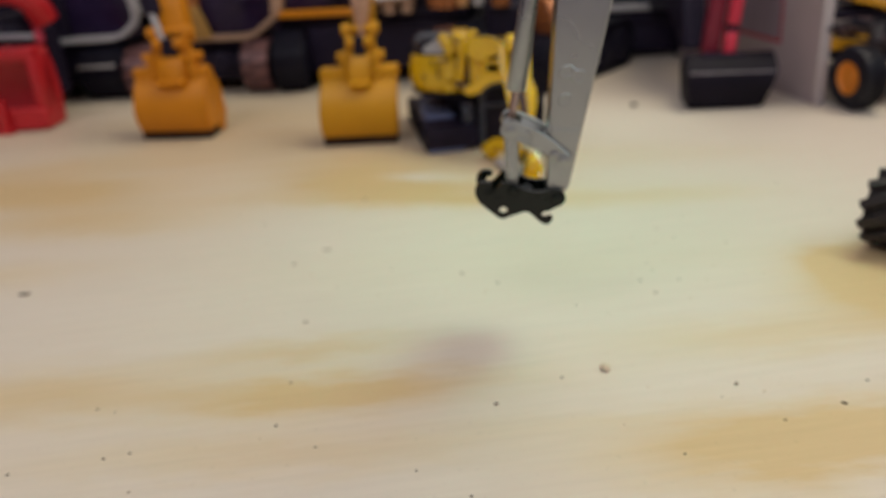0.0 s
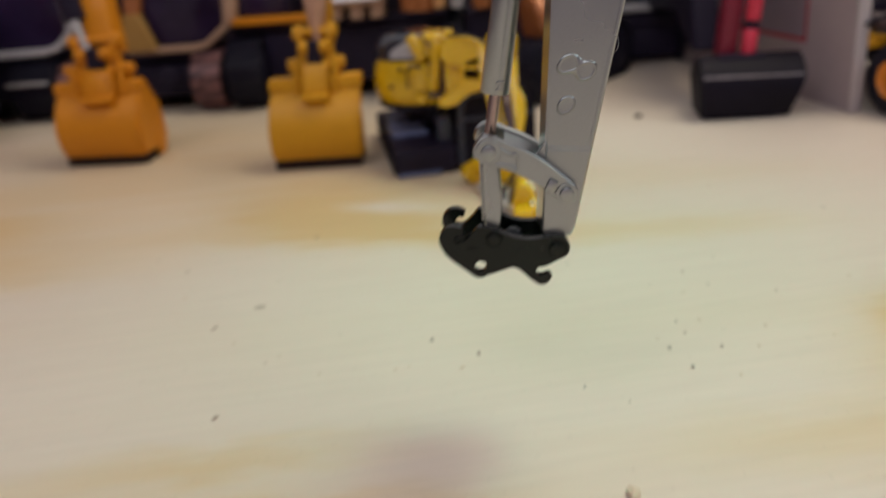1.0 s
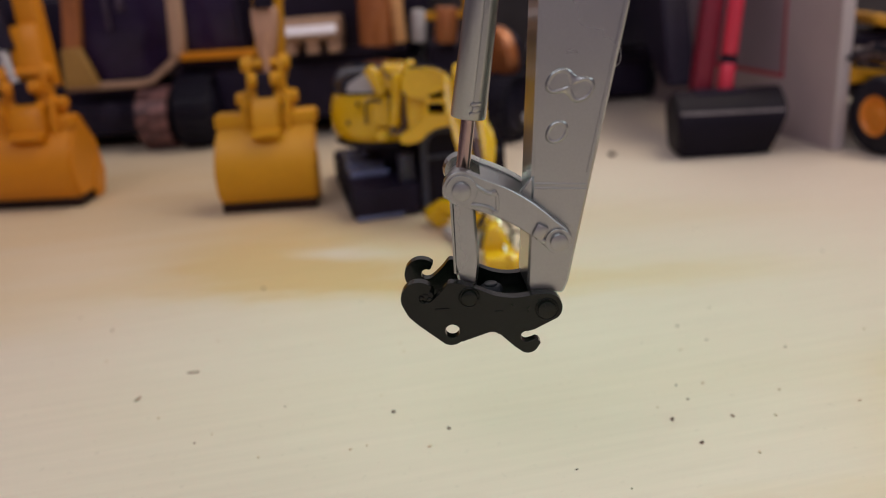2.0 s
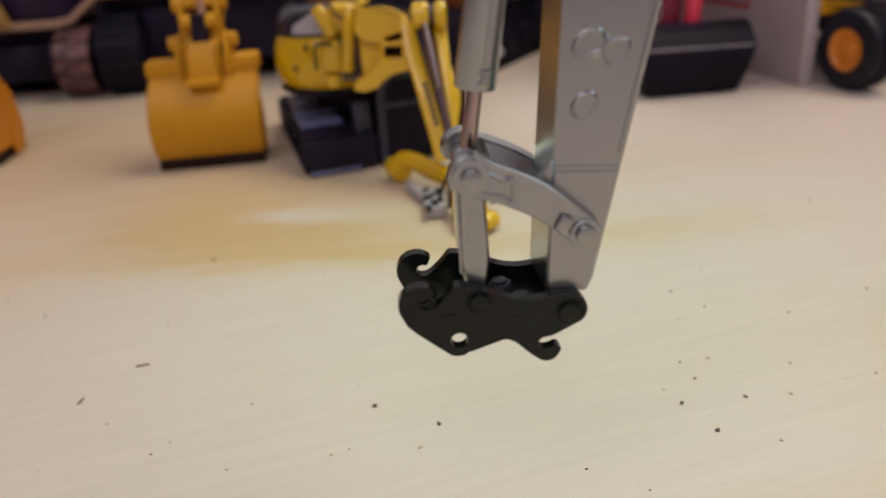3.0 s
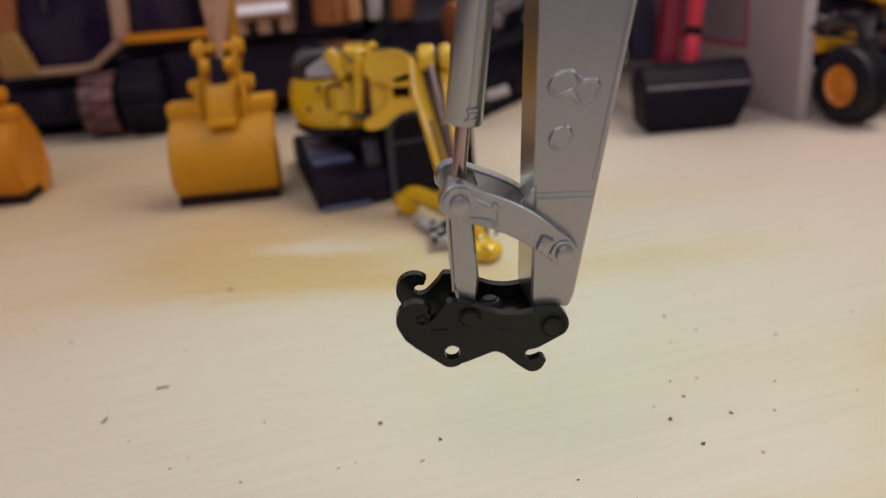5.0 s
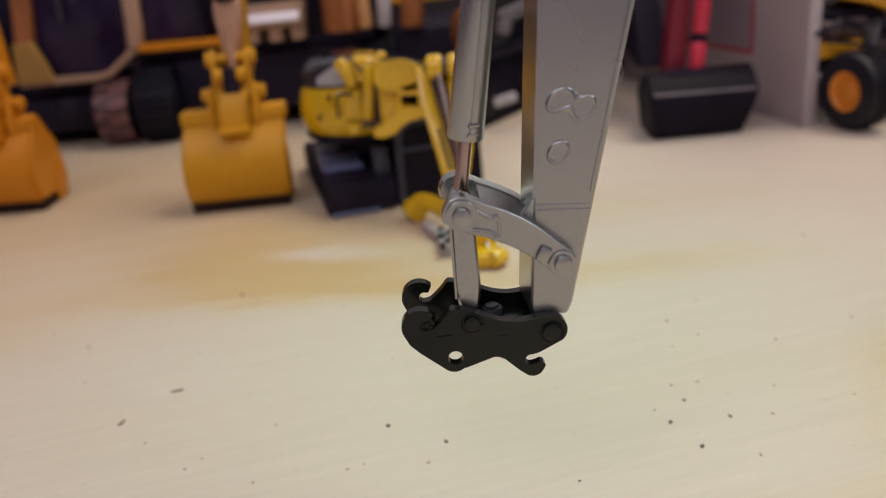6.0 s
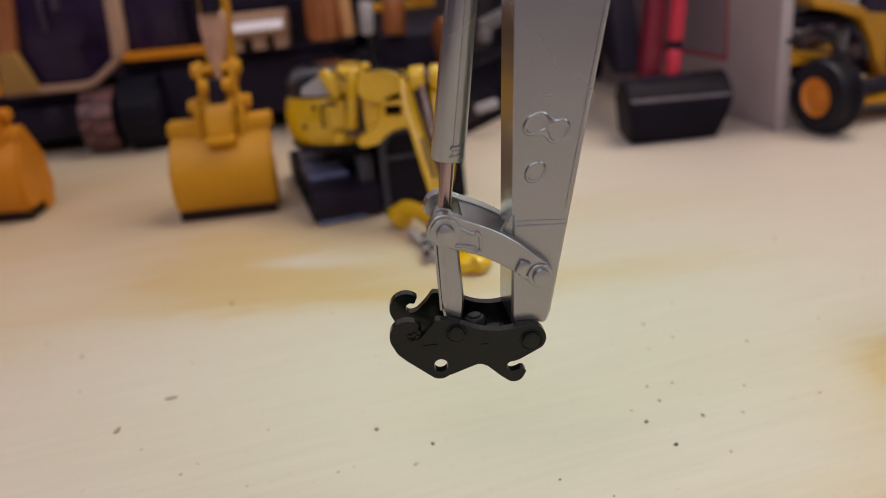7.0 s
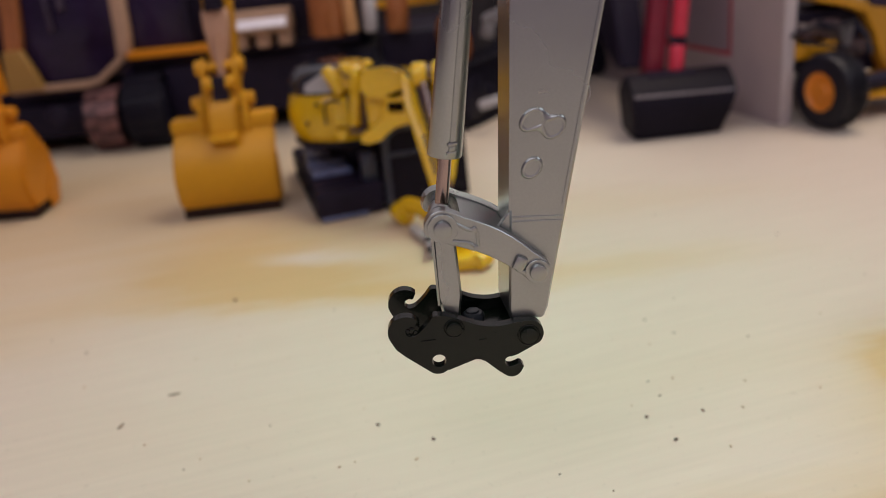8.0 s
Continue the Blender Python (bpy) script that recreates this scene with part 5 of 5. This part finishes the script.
def yellow_hauler():
    X, Y = 300, 560
    t = thing("toy_hauler", X, Y, 0, 0, "ochre yellow model truck with dark engine and orange-rimmed wheels", "toy truck")
    o = Matrix.Translation((-X, -Y, 0))
    yaw = 17
    wheel(t, o @ place(273.6, 506.6, 18.0, yaw), 18.0, 14, ORANGE, 0, 0.35)
    wheel(t, o @ place(330, 533, 18.3, yaw + 180), 18.3, 14, ORANGE, 0, 0.35)
    wheel(t, o @ place(280, 625, 18.3, yaw), 18.3, 14, ORANGE, 0, 0.35)
    c = o @ place(272.2, 506.2, 0, yaw)
    bm = B()
    rod(bm, (4, 0, 18.3), (62, 0, 18.3), 4, seg=16, bevel=0.5)
    part("axle", moved(bm, c), DARKBODY, t)
    bm = B()
    box(bm, 272, 330, 532, 640, 20, 34, 1.5)
    box(bm, 264, 300, 530, 560, 27, 52, 1.5)
    part("chassis", moved(bm, o), DARKBODY, t)
    # sloping hood with its cheek coming down behind the wheel
    bm = B()
    plate(bm, [(272, 62.5), (282, 60.5), (292, 57.0), (306, 52), (334, 47), (334, 16.5), (311, 17.4), (305.6, 27.9), (302, 38.5), (296, 49.0), (286, 53.6), (272, 57.0)], 524, 560, bevel=1.4)
    hood = part("hood", moved(bm, o), DULLOCHRE, t)
    bm = B()
    sweep(bm, [(273, 523.6, 58.2), (286, 523.6, 54.8), (297, 523.6, 50.4), (303.2, 523.6, 39), (306.8, 523.6, 28.4)], 0.7, 8)
    part("hood_edge", moved(bm, o), YELLOW, hood)
    bm = B()
    box(bm, 312, 328, 522.6, 525, 24, 40, 0.8)
    for q in range(4):
        box(bm, 313, 327, 522.0, 523.4, 26 + 3.5 * q, 27.6 + 3.5 * q, 0.3)
    part("grille", moved(bm, o), mat_engine, hood)
    bm = B()
    box(bm, 261, 282, 519, 534, 31, 38.6, 1.6)
    part("frame_rail", moved(bm, o), YELLOW, t)
    bm = B()
    box(bm, 294, 328, 512, 530, 9.5, 13.5, 1.2)
    box(bm, 297, 328, 517, 530, 13, 20.0, 1.2)
    part("step", moved(bm, o), YELLOW, t)
    # engine clutter under the hood
    bm = B()
    box(bm, 280, 299, 524, 534, 30, 37, 1.2)
    rod(bm, (262, 522, 45), (276, 524, 43), 3.4, seg=18, bevel=0.6)
    rod(bm, (266, 520, 41), (272, 520, 48), 2.4, seg=16, bevel=0.5)
    box(bm, 276, 284, 521, 530, 39, 48, 1.0)
    part("engine", moved(bm, o), mat_engine, t, "dark purple-brown engine parts")
    bm = B()
    rod(bm, (287, 521, 33.5), (288.6, 521, 45), 1.8, seg=16, bevel=0.5)
    box(bm, 284.5, 286.4, 521, 524, 37, 44, 0.4)
    part("breather", moved(bm, o), STRIPGREY, t, "dull grey breather pipe")
    for q, (a, b, cc) in enumerate((((258, 517, 43), (268, 515, 47), (282, 518, 42)), ((262, 516, 40), (274, 514, 38), (292, 518, 33)),
                                   ((290, 520, 46), (295, 518, 40), (298, 518, 31)), ((270, 517, 49), (279, 516, 46), (290, 519, 47)))):
        bm = B()
        sweep(bm, smooth_line((a, b, cc), 6), 1.0, 8)
        part("hose", moved(bm, o), TRACKBLACK if q != 2 else mat_guard, t)
    bm = B()
    plate(bm, [(289, 53), (297, 52), (298, 62), (291, 66)], 526, 540, bevel=1.2)
    part("cab_corner", moved(bm, o), GREYWHITE, t, "light grey cab corner")
    bm = B()
    box(bm, 298, 330, 524, 560, 50, 78, 2)
    part("cab", moved(bm, o), GLASS, t, "dark cab with tinted glass")
    return t


def tractor_wheel():
    t = thing("tractor_wheel", 213.4, 311.5, 0, 0, "loose black rubber tractor wheel with chunky lugs, standing upright", "toy wheel")
    wheel(t, place(0, 0, 14.4, -48), 14.2, 14, YELLOW, 11, 3.2, long_lugs=True, rubber=LITRUBBER)
    return t


large_excavator_ochre()
large_excavator_middle()
grey_excavator()
red_loader()
mini_excavator()
copper_crawler()
red_arm_excavator()
grey_card()
yellow_hauler()
tractor_wheel()


# ---- crumbs and splinters on the plywood ----
def crumb(name, x, y, size, material, label, stretch=1.0, rz=0.0, seed=0):
    rnd = random.Random(seed)
    bm = B()
    bmesh.ops.create_icosphere(bm, subdivisions=1, radius=size / 2)
    for v in bm.verts:
        v.co *= 1 + rnd.uniform(-0.3, 0.3)
        v.co.x *= stretch
        v.co.z *= 0.55
    low = min(v.co.z for v in bm.verts)
    bmesh.ops.translate(bm, vec=(0, 0, -low - 0.02), verts=bm.verts)
    ob = part(name, bm, material, smooth=20)
    ob.matrix_basis = pose(x * MM, y * MM, 0, 0, 0, rz)
    return tagged(ob, label, "crumb", "crumbs on the bench")


KNOWN = ((58.4, 299.6, 0.95), (124.4, 280.1, 1.0), (120.8, 289.5, 0.9), (71.5, 291.2, 0.95), (8.8, 383.8, 1.3), (8.1, 265.6, 1.15),
         (136.6, 224.2, 1.2), (12.2, 228.9, 1.0), (102.7, 233.3, 3.2))
for i, (x, y, s) in enumerate(KNOWN):
    pale = s > 3
    crumb("crumb", x, y, s, PALECRUMB if pale else DARKGRIT if i < 4 else MIDCRUMB, "pale brown crumb lying on plywood" if pale else "tiny dark crumb lying on plywood", 1.2, 40 * i, i)
crumb("splinter", -7.5, 313.2, 1.0, MIDCRUMB, "thin brown wood splinter lying on plywood", 3.6, 78, 50)
crumb("splinter", 3.0, 326.0, 0.9, MIDCRUMB, "thin brown wood splinter lying on plywood", 4.0, 12, 51)
crumb("splinter", -106, 293, 1.4, CRUMB, "dark wood splinter lying on plywood", 4.0, 15, 52)
crumb("crumb", 153.7, 537.5, 3.4, CRUMB, "tiny dark crumb lying on plywood", 1.3, 10, 53)
FINE = ((-28.5, 195), (-22.4, 197.2), (10.6, 202.7), (13.4, 208.1), (26.1, 198.7), (-40.8, 217.2), (142.9, 220.5), (144.4, 207.8), (117.2, 194.8),
        (66.7, 180.2), (-16, 182.2), (-50.8, 188.9), (161.2, 214.7), (170.8, 225), (104.5, 206.8), (90.2, 229.1), (71.8, 216.7), (53, 189.3), (-98.4, 390.1))
MORE = ((-31.9, 357.2), (4.2, 345.1), (1.3, 303.3), (31.7, 305.1), (54.8, 307.9), (131.3, 322.1), (126.3, 297.5), (118.8, 294.9), (147.9, 299.6), (145.7, 346.5),
        (180.3, 327.6), (53.5, 286.3), (13.6, 291.2), (16.7, 294.7), (134.8, 275.5), (133.9, 289.6), (131.7, 304.5), (67.5, 284.5), (11.1, 458.3),
        (-41, 383), (-25, 336), (-47, 369), (30, 284), (50, 285), (157, 320), (143, 289), (163, 293), (107, 266), (15, 357), (59, 331), (134, 336))
rnd = random.Random(11)
for i, (x, y) in enumerate(FINE + MORE):
    pale = i % 4 == 2 or i >= len(FINE)
    crumb("crumb", x, y, rnd.uniform(0.55, 0.85) if i < len(FINE) else rnd.uniform(0.5, 0.8), (MIDCRUMB if i % 3 == 1 else PALECRUMB) if pale else CRUMB, "tiny brown crumb lying on plywood" if pale else "tiny dark crumb lying on plywood",
          rnd.uniform(1, 2.0), rnd.uniform(0, 180), 100 + i)
for i in range(30):
    crumb("crumb", rnd.uniform(-140, 240), rnd.uniform(170, 440), rnd.uniform(0.3, 0.55), PALECRUMB if i % 2 else CRUMB,
          "pale brown crumb lying on plywood" if i % 2 else "tiny dark crumb lying on plywood", rnd.uniform(1, 2.2), rnd.uniform(0, 180), 200 + i)
